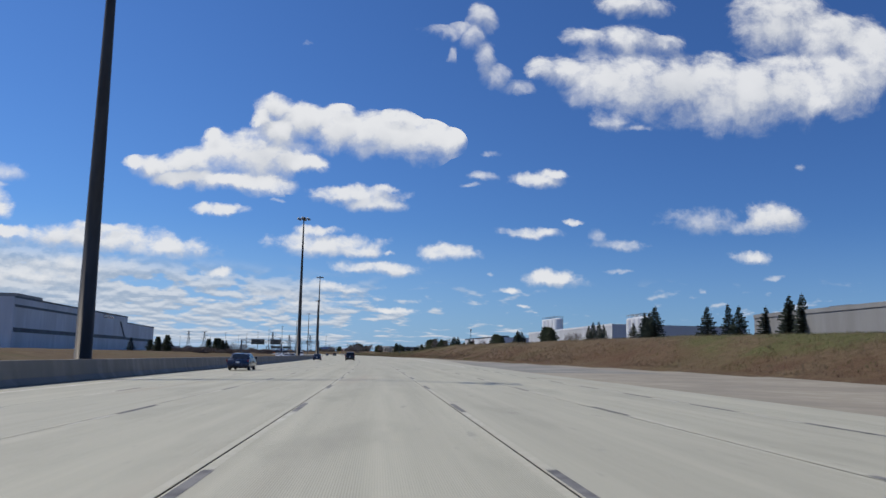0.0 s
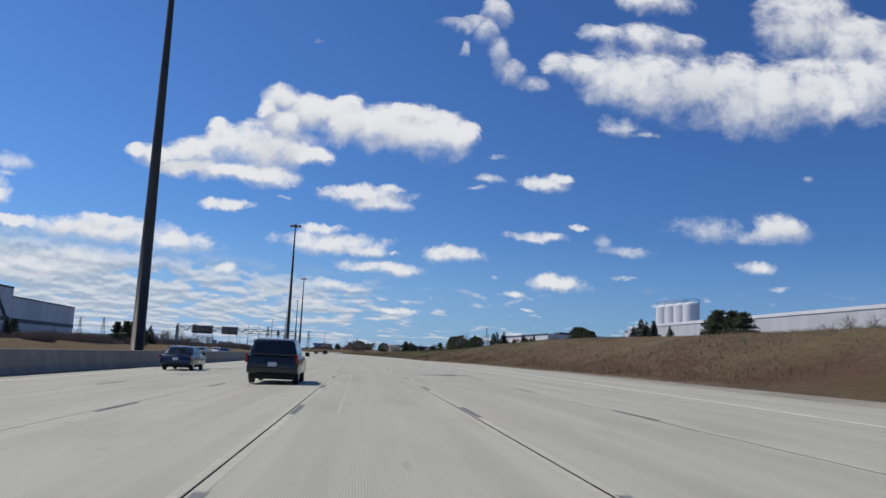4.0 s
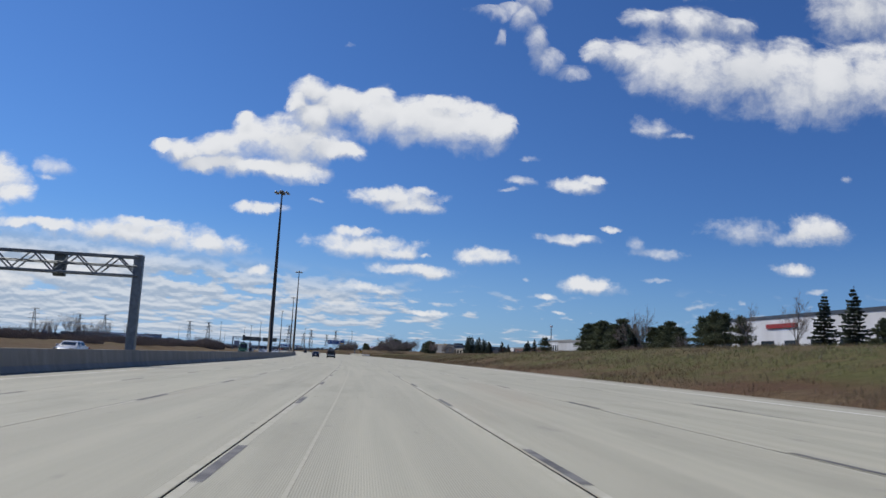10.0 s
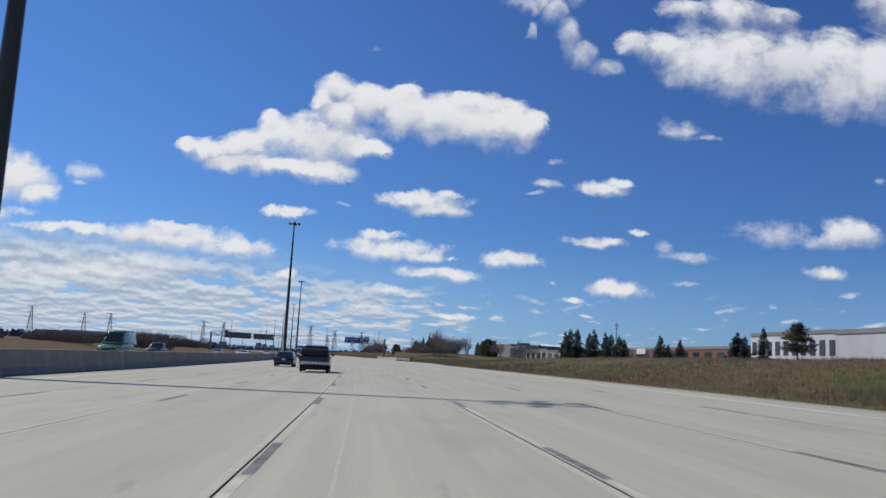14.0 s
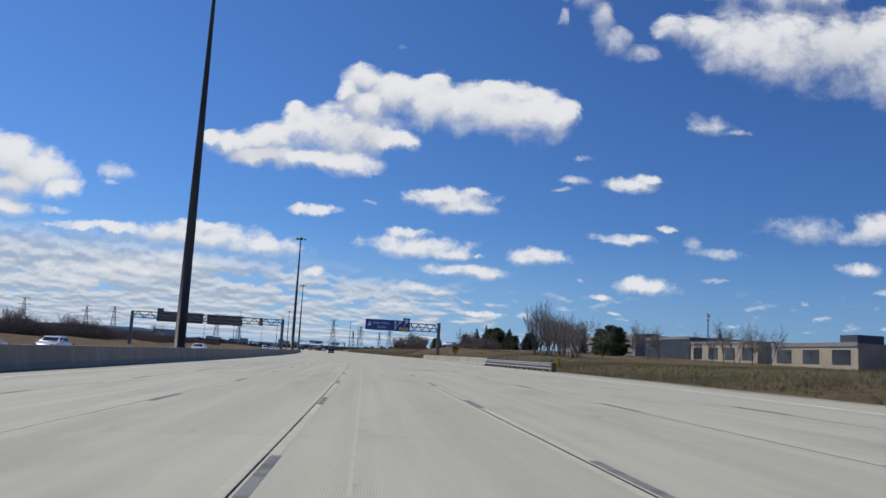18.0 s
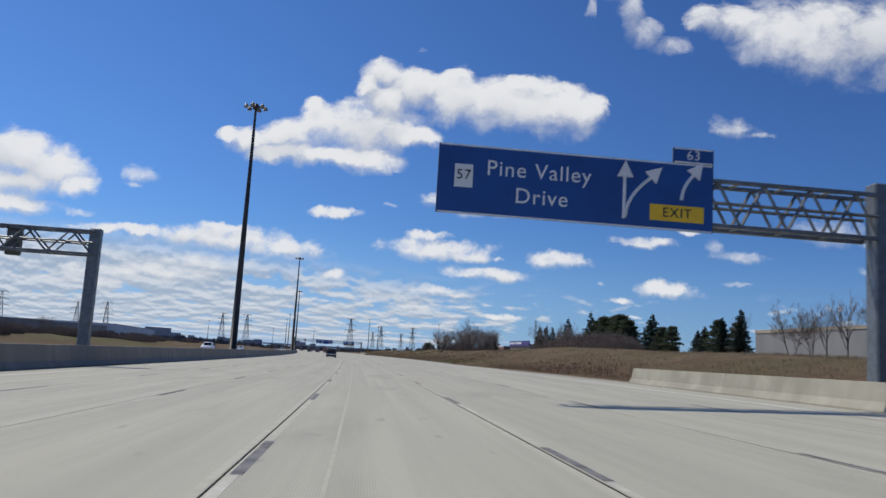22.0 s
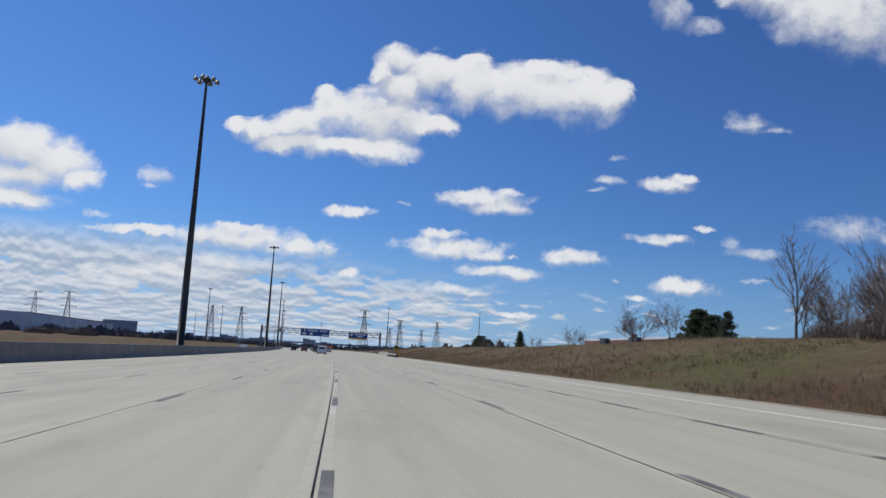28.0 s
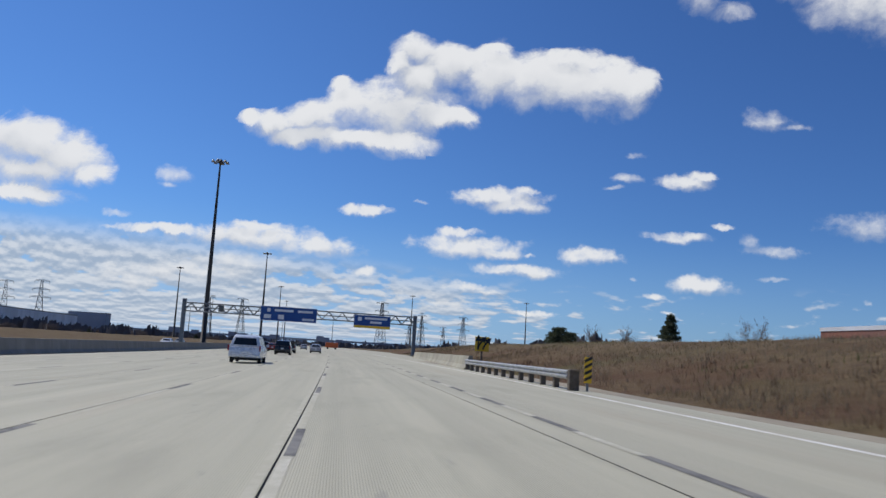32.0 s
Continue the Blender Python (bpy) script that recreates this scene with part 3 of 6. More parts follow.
def sweep(prof, s0, s1, step, uvs=False):
    """A closed profile of (d, z) carried along the road."""
    bm = bmesh.new()
    n = max(1, int(round((s1 - s0) / step)))
    prev = None
    for i in range(n + 1):
        s = s0 + (s1 - s0) * i / n
        ring = [bm.verts.new(at(s, d, z)) for d, z in prof]
        if prev:
            for j in range(len(prof)):
                q = (j + 1) % len(prof)
                bm.faces.new((prev[j], prev[q], ring[q], ring[j]))
        else:
            bm.faces.new(ring[::-1])
        prev = ring
    bm.faces.new(prev)
    bmesh.ops.recalc_face_normals(bm, faces=bm.faces)
    return bm


def sheet(name, cols, s0, s1, step, material, parent=None, lift=0.0):
    """A strip along the road; cols gives d at s for each edge; it lies on the road's slope."""
    n = max(1, int(round((s1 - s0) / step)))
    bm = bmesh.new()
    uvl = bm.loops.layers.uv.new("UVMap")
    prev = None
    for i in range(n + 1):
        s = s0 + (s1 - s0) * i / n
        ds = [c(s) if callable(c) else c for c in cols]
        cur = [(bm.verts.new(at(s, d, road_z(s, d) + lift)), (s, d)) for d in ds]
        if prev:
            for j in range(len(cur) - 1):
                quad = (prev[j], prev[j + 1], cur[j + 1], cur[j])
                f = bm.faces.new([q[0] for q in quad])
                for l, q in zip(f.loops, quad):
                    l[uvl].uv = (q[1][0], q[1][1])
        prev = cur
    return part(name, bm, material, parent)


# ---- the land: one sheet to the horizon ----
def build_ground():
    ss = list(np.arange(-390, 1500, 7.0)) + list(np.arange(1500, 2600, 40.0)) + list(np.arange(2600, 5101, 250.0))
    ds = [-2800, -1800, -1100, -700, -450, -300, -220, -160, -120, -95, -80, -70, -64, -58, -52, -46, -42, -38, -36, -20, -17.5, -14, 0, 10, 14.4, 15.5, 16.5, 17.5, 18.5, 20, 22, 24, 26, 28, 30, 32, 34, 37, 40, 45, 50, 58, 66, 76, 90, 110, 140, 180, 240, 320, 450, 700, 1100, 1800, 3000, 4400]
    verts, faces = [], []
    for s in ss:
        for d in ds:
            z = ground_z(s, d)
            if -37 < d < 15:
                z = road_z(s, max(d, -16.0)) - 0.30
            verts.append(at(s, d, z))
    w = len(ds)
    for i in range(len(ss) - 1):
        for j in range(w - 1):
            a = i * w + j
            faces.append((a, a + 1, a + w + 1, a + w))
    g0 = raw_mesh("ground", verts, faces, M_LAND)
    g0.data.polygons.foreach_set("use_smooth", [True] * len(faces))
    at_g = g0.data.attributes.new("growth", 'FLOAT', 'POINT')
    spots = ((55, 40, 45, 8), (276, 31, 26, 7), (330, 25, 34, 8), (365, 27, 40, 9), (405, 26, 40, 9), (435, 28, 30, 9), (640, 30, 50, 16), (690, 40, 40, 20), (855, 17.5, 22, 1.6), (500, 22, 40, 6), (600, 21, 45, 9), (625, 24, 45, 14), (560, 19, 45, 5), (880, 16.5, 30, 2.0), (961, 25, 7, 4), (1120, 32, 20, 6), (900, -50, 60, 10))
    vals = []
    for s in ss:
        for d in ds:
            vals.append(min(1.0, sum(math.exp(-((s - a) / c) ** 2 - ((d - b) / e) ** 2) for a, b, c, e in spots)))
    at_g.data.foreach_set("value", vals)
    at_w = g0.data.attributes.new("weeds", 'FLOAT', 'POINT')
    vals = []
    for s in ss:
        foot = float(np.interp(s, FOOT_S, FOOT_D))
        for d in ds:
            vals.append(math.exp(-((d - foot - 2.5) / 4.5) ** 2) if d > 10 else 0.0)
    at_w.data.foreach_set("value", vals)
    tagged(g0, "rough roadside land of brown and green spring grass", "ground", kind="structure")
    return np.array(ss), np.array(ds, float), np.array([v.z for v in verts]).reshape(len(ss), w)


GRID_S, GRID_D, GRID_Z = build_ground()

# ---- carriageway: slabs with sealed joints, shoulders, markings ----
EDGE_L, EDGE_R = -14.9, 14.6


road = thing("road", "pale worn concrete motorway with sealed joints and faded lane dashes", "road", kind="structure")
sheet("joint_sealant_bed", (EDGE_L - 0.1, -9, -5, 0, 5, 9, 10.5), -60, 2400, 12, M_SEAL, road, -0.022)
edges = [EDGE_L, -2.5 * LANE, -1.5 * LANE, -0.5 * LANE, 0.5 * LANE, 1.5 * LANE, 2.5 * LANE, EDGE_R]
GAP = 0.013
SLAB = 36.0
for i in range(35):
    for a, b in zip(edges, edges[1:]):
        sheet("slab", (a + GAP, (a + b) / 2, b - GAP if b < 14 else edge_r), -40 + SLAB * i, -40 + SLAB * (i + 1) - 0.012, 6, M_ROAD, road)
for a, b in zip(edges, edges[1:]):
    sheet("slab", (a + GAP, (a + b) / 2, b - GAP), -40 + SLAB * 35, 2400, 20, M_ROAD, road)


def ramp_edge(s):
    return float(np.interp(s, FOOT_S, FOOT_D)) - 0.6


sheet("slip_road", (lambda s: edge_r(s) + 0.02, lambda s: edge_r(s) + 1.5, lambda s: (edge_r(s) + ramp_edge(s)) / 2, ramp_edge), -60, 205, 5, M_SHOULDER, road, -0.012)
sheet("patched_asphalt", (lambda s: edge_r(s) + 0.25, lambda s: float(np.interp(s, (60, 105, 125, 136, 146), (24, 20.3, 16.9, 15.6, 14.9)))), 62, 146, 4, M_ASPHALT, road, -0.006)
sheet("edge_kerb", (lambda s: max(edge_r(s), ramp_edge(s)) + 0.02, lambda s: max(edge_r(s), ramp_edge(s)) + 0.5), -60, 205, 5, M_SHOULDER, road, 0.012)
sheet("gravel_edge", (lambda s: edge_r(s) + 0.02, lambda s: edge_r(s) + 0.3, lambda s: max(edge_r(s) + 0.5, ramp_edge(s) + 0.75)), 205, 1120, 5, M_SHOULDER, road, 0.0)
sheet("exit_lane", (lambda s: edge_r(s) + 0.02, lambda s: edge_r(s) + 0.1 + 6.0 * smooth(1090, 1200, s), lambda s: edge_r(s) + 0.4 + 7.0 * smooth(1090, 1200, s)), 1085, 1500, 6, M_ROAD, road, -0.006)
sheet("opposite_carriageway", (-37, -27, -17.2), -100, 2400, 14, M_ROAD, road, -0.08)

marks = thing("lane_markings", "faded white dashes with worn black contrast dashes on concrete", "lane marking", kind="structure")
DASH_N = (-5, 0, 17, 37, 50, 61, 69, 86, 110)
DASH_S = (-53, 7.5, 210.5, 450.0, 604.2, 736.5, 836.8, 1047.6, 1340)


def dash_s(n):
    """Where the black half of the n-th dash begins: about every twelve metres."""
    return float(np.interp(n, DASH_N, DASH_S)) - 1.5


def dash(s, d, length, w, material, name):
    bm = bmesh.new()
    prev = None
    for i in range(3):
        q = s + length * i / 2
        cur = [bm.verts.new(at(q, d - w / 2, road_z(q, d) + 0.004)), bm.verts.new(at(q, d + w / 2, road_z(q, d) + 0.004))]
        if prev:
            bm.faces.new((prev[0], prev[1], cur[1], cur[0]))
        prev = cur
    return part(name, bm, material, marks)


for k in (-2, -1, 0, 1, 2):
    d = LANE * (k - 0.5) + 0.11
    for n in range(-4, 104):
        s = dash_s(n)
        dash(s, d, 3.0, 0.13, M_BLACK, "black_dash")
        dash(s - 3.15, d - 0.02, 3.1, 0.11, M_WHITE, "white_dash")
for n in range(-8, 13):
    s = 13.8 + 6.38 * n
    dash(s, 2.5 * LANE - 0.1, 3.0, 0.15, M_BLACK, "black_dash")
    dash(s + 3.05, 2.5 * LANE - 0.1, 3.2, 0.13, M_WHITE, "white_dash")
for n in range(27, 82):
    s = dash_s(n)
    if 325 < s < 902:
        dash(s, 2.5 * LANE + 0.1, 3.0, 0.13, M_BLACK, "black_dash")
        dash(s - 3.15, 2.5 * LANE + 0.1, 3.1, 0.12, M_WHITE, "white_dash")
for n in range(55):
    s = 907.0 + 5.7 * n
    d = 2.5 * LANE - 0.1 + 0.75 * smooth(950, 1050, s)
    dash(s, d, 2.8, 0.17, M_BLACK, "black_dash")
    dash(s + 2.85, d, 2.8, 0.15, M_WHITE, "white_dash")
sheet("edge_line", (lambda s: 12.5 + 1.1 * smooth(985, 1070, s), lambda s: 12.65 + 1.1 * smooth(985, 1070, s)), 302, 1180, 12, M_LINE, marks, 0.004)
def merge_line(s):
    return float(np.interp(s, (60, 120, 222, 235, 260, 298, 321), (9.3, 9.5, 12.1, 12.6, 11.6, 10.3, 9.65)))


sheet("edge_line", (merge_line, lambda s: merge_line(s) + 0.15), 82, 320, 6, M_LINE, marks, 0.004)
sheet("merge_line", (2.5 * LANE + 0.05, 2.5 * LANE + 0.2), 178, 321, 11, M_LINE, marks, 0.004)
sheet("edge_line", (-13.25, -13.10), -60, 1800, 14, M_LINE, marks, 0.004)
for d in (-1.5 * LANE, -0.5 * LANE, 0.5 * LANE, 1.5 * LANE):
    for a0, a1 in ((-0.13, -0.02), (0.02, 0.15)):
        sheet("seam_margin", (d + a0, d + a1), -40, 1240, 16, M_SCORED, marks, 0.002)
sheet("old_line", (-0.90, -0.85), 150, 880, 12, M_SCORED, marks, 0.0035)


def crack(s, d0, d1, w):
    """A sealed transverse crack that wanders a little."""
    rng = random.Random(int(s))
    bm = bmesh.new()
    prev = None
    n = max(3, int((d1 - d0) / 0.5))
    for i in range(n + 1):
        d = d0 + (d1 - d0) * i / n
        q = s + rng.uniform(-0.06, 0.06)
        k = w * rng.uniform(0.5, 1.2)
        cur = [bm.verts.new(at(q - k, d, road_z(q, d) + 0.003)), bm.verts.new(at(q + k, d, road_z(q, d) + 0.003))]
        if prev:
            bm.faces.new((prev[0], prev[1], cur[1], cur[0]))
        prev = cur
    part("crack", bm, M_SEAL, marks)


for s, d0, d1, w in ((75.1, -1.6, -0.4, 0.03), (75.2, 0.4, 2.4, 0.03), (6.2, -9.6, -8.6, 0.05), (120, -1.2, 0.4, 0.04), (575.3, 1.7, 2.3, 0.06), (669.4, -1.6, 0.9, 0.025), (669.2, 1.2, 3.4, 0.025), (669.0, 3.8, 5.2, 0.025), (838, -4.4, -3.9, 0.12), (834, -2.9, -2.6, 0.10)):
    crack(s, d0, d1, w)

# ---- median barrier ----
barrier = thing("median_barrier", "long stained concrete median barrier wall", "barrier", kind="structure")
for i in range(52):
    a, b = -60 + 28 * i, -60 + 28 * (i + 1) - 0.03
    z = SUPER * -15.0
    prof = ((-14.92, z - 0.2), (-14.92, z + 0.08), (-15.1, z + 0.33), (-15.23, z + 1.10), (-15.6, z + 1.10), (-15.75, z + 0.33), (-16.0, z + 0.08), (-16.0, z - 0.2))
    part("barrier_section", sweep(prof, a, b, 14), M_BARRIER, barrier)
z = SUPER * -15.0
part("barrier_section", sweep(((-14.92, z - 0.2), (-15.1, z + 0.33), (-15.23, z + 1.1), (-15.6, z + 1.1), (-16.0, z - 0.2)), -60 + 28 * 52, 2400, 30), M_BARRIER, barrier)


# ---- high masts ----
def mast_thing(height):
    m = thing("high_mast_light", "tall tapered dark steel high-mast light on the median", "light mast", "high masts")
    bm = bmesh.new()
    lathe(bm, [(0.62, 0.0), (0.62, 0.12), (0.47, 0.14), (0.40, 9), (0.31, 18), (0.21, 27), (0.15, height - 0.6), (0.15, height)], 14)
    part("pole", bm, M_MAST, m, smooth_faces=True)
    bm = bmesh.new()
    lathe(bm, [(0.95, -1.9), (0.95, -0.1), (0.85, 0.0)], 12)
    part("footing", bm, M_BARRIER, m)
    bm = bmesh.new()
    lathe(bm, [(0.30, height - 0.55), (0.48, height - 0.4), (0.48, height - 0.05), (0.2, height + 0.3)], 12)
    part("head_frame", bm, M_MAST, m)
    for i in range(6):
        a = 2 * math.pi * i / 6 + 0.3
        c, s = math.cos(a), math.sin(a)
        bm = bmesh.new()
        rod(bm, (0.4 * c, 0.4 * s, height - 0.2), (1.1 * c, 1.1 * s, height - 0.2), 0.05)
        arm = part("lamp_arm", bm, M_MAST, m)
        bm = bmesh.new()
        lathe(bm, [(0.34, height - 0.42), (0.33, height - 0.3), (0.2, height - 0.08), (0.12, height + 0.08)], 10, Matrix.Translation((1.3 * c, 1.3 * s, 0)))
        part("floodlight", bm, M_LAMP, arm, "domed floodlight", True)
    return m


MASTS = (45.8, 191.6, 341.4, 497.2, 665.9, 833.8, 1015.0, 1182.7, 1330.5, 1500.0, 1655.0)
MAST_D = -16.1
first_mast = mast_thing(33.0)
first_mast.matrix_basis = place(MASTS[0], MAST_D, 0.5)
for s in MASTS[1:]:
    copy_thing(first_mast, place(s, MAST_D, 0.5))
for s, d, t in ((1494, 127.5, 0), (1500, 60, 0), (1700, 95, 0), (1650, -70, 0), (1420, -60, 0), (1900, -120, 0), (1950, 30, 0), (2100, -30, 0)):
    copy_thing(first_mast, place(s, d, 0.5, t))


# ---- gantries ----
def truss(bm, x0, x1, y, z0, z1, depth=1.0, n=8, r=0.055):
    for yy in (y - depth / 2, y + depth / 2):
        for zz in (z0, z1):
            rod(bm, (x0, yy, zz), (x1, yy, zz), r * 1.5, sides=5)
        rod(bm, (x0, yy, (z0 + z1) / 2), (x1, yy, (z0 + z1) / 2), r, sides=4)
        for i in range(n):
            a, b = x0 + (x1 - x0) * i / n, x0 + (x1 - x0) * (i + 1) / n
            m = (a + b) / 2
            rod(bm, (a, yy, z0), (m, yy, z1), r, sides=4)
            rod(bm, (m, yy, z1), (b, yy, z0), r, sides=4)
    for i in range(n + 1):
        a = x0 + (x1 - x0) * i / n
        for zz in (z0, z1):
            rod(bm, (a, y - depth / 2, zz), (a, y + depth / 2, zz), r, sides=4)


def sign_panel(parent, x0, x1, y, z0, z1, face, label, backs=True):
    """A sign board that faces -y, with stiffeners behind it."""
    bm = bmesh.new()
    box(bm, (x0, y, z0), (x1, y + 0.05, z1))
    for k in range(4):
        zz = z0 + (z1 - z0) * (k + 0.5) / 4
        box(bm, (x0 + 0.03, y + 0.052, zz - 0.05), (x1 - 0.03, y + 0.11, zz + 0.05))
    board = part("sign_board", bm, M_SIGNBACK, parent, label)
    if face:
        part("sign_face", new_box((x0 + 0.02, y - 0.012, z0 + 0.02), (x1 - 0.02, y - 0.004, z1 - 0.02)), face, board)
        for q in ((x0, x1, z0, z0 + 0.05), (x0, x1, z1 - 0.05, z1)):
            part("sign_border", new_box((q[0] + 0.05, y - 0.018, q[2]), (q[1] - 0.05, y - 0.013, q[3])), M_SIGNWHITE, board)
    return board


def words_on(board, text, x, y, z, size, material):
    ob = part("lettering", text_mesh(text, size, material), None, board)
    ob.matrix_basis = Matrix.Translation((x, y, z)) @ Matrix.Rotation(radians(90), 4, 'X')
    return ob


def bar_on(board, x, y, z, w, hgt, material):
    return part("word_bar", new_box((x - w / 2, y - 0.008, z - hgt / 2), (x + w / 2, y, z + hgt / 2)), material, board)


def arrow(board, x, y, z, hgt, bend, material):
    """A lane arrow that goes up and may bend to the right."""
    bm = bmesh.new()
    pts = [(x + bend * (i / 6.0) ** 2, z - hgt / 2 + hgt * 0.8 * i / 6) for i in range(7)]
    for (xa, za), (xb, zb) in zip(pts, pts[1:]):
        rod(bm, (xa, y, za), (xb, y, zb), 0.065, sides=4)
    tx, tz = pts[-1]
    dx, dz = pts[-1][0] - pts[-3][0], pts[-1][1] - pts[-3][1]
    l = math.hypot(dx, dz)
    dx, dz = dx / l, dz / l
    tri = [(tx - dz * 0.25, tz + dx * 0.25), (tx + dz * 0.25, tz - dx * 0.25), (tx + dx * 0.5, tz + dz * 0.5)]
    fr = [bm.verts.new((a, y - 0.06, b)) for a, b in tri]
    bk = [bm.verts.new((a, y + 0.0, b)) for a, b in tri]
    bm.faces.new(fr)
    bm.faces.new(bk[::-1])
    for i in range(3):
        j = (i + 1) % 3
        bm.faces.new((fr[i], fr[j], bk[j], bk[i]))
    return part("arrow", bm, material, board)


def gantry_post(parent, x, y, z0, z1):
    bm = bmesh.new()
    box(bm, (x - 0.3, y - 0.28, z0), (x + 0.3, y + 0.28, z1), 0.05)
    post = part("post", bm, M_GALV, parent)
    bm = bmesh.new()
    box(bm, (x - 0.55, y - 0.5, z0 - 1.2), (x + 0.55, y + 0.5, z0 + 0.1), 0.04)
    part("footing", bm, M_BARRIER, post)


def opposite_gantry(s, left, signs, box_x):
    gt = thing("sign_gantry", "galvanised truss sign gantry seen from behind over the opposite lanes", "gantry", "sign gantries")
    gantry_post(gt, -15.9, 0, -0.4, 7.25)
    gantry_post(gt, left, 0, -0.4, 7.1)
    bm = bmesh.new()
    truss(bm, left, -15.9, 0, 5.75, 7.05, 1.0, 13)
    part("truss", bm, M_GALV, gt)
    for x0, x1, z0, z1 in signs:
        b = sign_panel(gt, x0, x1, 0.75, z0, z1, None, "unpainted grey back of a road sign")
    part("signal_box", new_box((box_x - 0.4, 0.6, 5.5), (box_x + 0.4, 1.0, 7.2), 0.05), M_SIGNBACK, gt)
    gt.matrix_basis = place(s, 0, 0)
    return gt


opposite_gantry(390, -52.1, ((-47.7, -41.5, 5.0, 7.5), (-38.8, -33.9, 5.1, 7.5)), -21.4)
opposite_gantry(773.5, -47.5, ((-42.6, -32.9, 5.2, 7.4), (-32.1, -24.6, 5.2, 7.3), (-42.6, -41.3, 7.4, 8.0)), -20.6)

# cantilever sign before the exit
cant = thing("cantilever_sign", "blue motorway exit sign on a galvanised cantilever truss", "road sign", "sign gantries")
gantry_post(cant, 15.5, 0, 0.3, 7.55)
bm = bmesh.new()
truss(bm, 1.6, 15.3, 0.1, 5.75, 7.15, 0.8, 9)
part("truss", bm, M_GALV, cant)
sb = sign_panel(cant, 1.25, 9.75, -0.5, 5.45, 7.55, M_BLUE, "blue exit sign with white lettering")
words_on(sb, "Pine Valley", 4.3, -0.52, 6.88, 0.66, M_SIGNWHITE)
words_on(sb, "Drive", 4.4, -0.52, 6.1, 0.66, M_SIGNWHITE)
sh = part("shield", new_box((1.75, -0.52, 6.25), (2.3, -0.514, 6.95), 0.002), M_SIGNWHITE, sb)
words_on(sb, "57", 2.02, -0.525, 6.62, 0.42, M_SIGNBLACK)
arrow(sb, 6.95, -0.5, 6.5, 1.6, 0.0, M_SIGNWHITE)
arrow(sb, 7.0, -0.5, 6.55, 1.55, 0.75, M_SIGNWHITE)
arrow(sb, 8.75, -0.5, 6.9, 1.0, 0.35, M_SIGNWHITE)
ex = part("exit_panel", new_box((7.75, -0.53, 5.72), (9.45, -0.514, 6.22), 0.002), M_YELLOW, sb)
words_on(ex, "EXIT", 8.6, -0.535, 5.97, 0.42, M_SIGNBLACK)
tab = sign_panel(cant, 8.45, 9.75, -0.5, 7.57, 8.05, M_BLUE, "small blue exit number tab")
words_on(tab, "63", 9.1, -0.52, 7.81, 0.42, M_SIGNWHITE)
cant.matrix_basis = place(750.3, 0, 0)

# the gantry over the whole carriageway
gt = thing("sign_gantry", "galvanised truss gantry with two blue signs across the lanes", "gantry", "sign gantries")
gantry_post(gt, -16.9, 0, -0.4, 6.95)
gantry_post(gt, 19.2, 0, 0.2, 6.6)
bm = bmesh.new()
truss(bm, -16.9, 19.2, 0, 5.05, 6.35, 1.0, 17)
part("truss", bm, M_GALV, gt)
sb = sign_panel(gt, -5.2, 3.5, -0.7, 4.35, 6.6, M_BLUE, "blue motorway direction sign with white words")
bar_on(sb, -3.95, -0.72, 6.0, 0.5, 0.55, M_SIGNWHITE)
bar_on(sb, -1.6, -0.72, 6.0, 2.9, 0.36, M_SIGNWHITE)
bar_on(sb, 1.7, -0.72, 6.0, 2.3, 0.36, M_SIGNWHITE)
bar_on(sb, -4.1, -0.72, 5.0, 1.1, 0.6, M_SIGNWHITE)
bar_on(sb, -2.0, -0.72, 5.0, 0.9, 0.7, M_SIGNWHITE)
bar_on(sb, 2.2, -0.72, 4.8, 1.8, 0.34, M_SIGNWHITE)
sb = sign_panel(gt, 9.4, 15.2, -0.7, 4.1, 6.15, M_BLUE, "blue exit sign with a yellow foot")
bar_on(sb, 10.3, -0.72, 5.5, 0.6, 0.6, M_SIGNWHITE)
bar_on(sb, 12.9, -0.72, 5.65, 3.6, 0.34, M_SIGNWHITE)
bar_on(sb, 12.9, -0.72, 5.05, 1.8, 0.34, M_SIGNWHITE)
part("exit_panel", new_box((9.45, -0.725, 4.13), (15.15, -0.716, 4.5)), M_YELLOW, sb)
part("signal_box", new_box((-11.6, -0.9, 5.2), (-10.8, -0.55, 6.2), 0.04), M_SIGNBACK, gt)
gt.matrix_basis = place(1165, 0, 0.45)


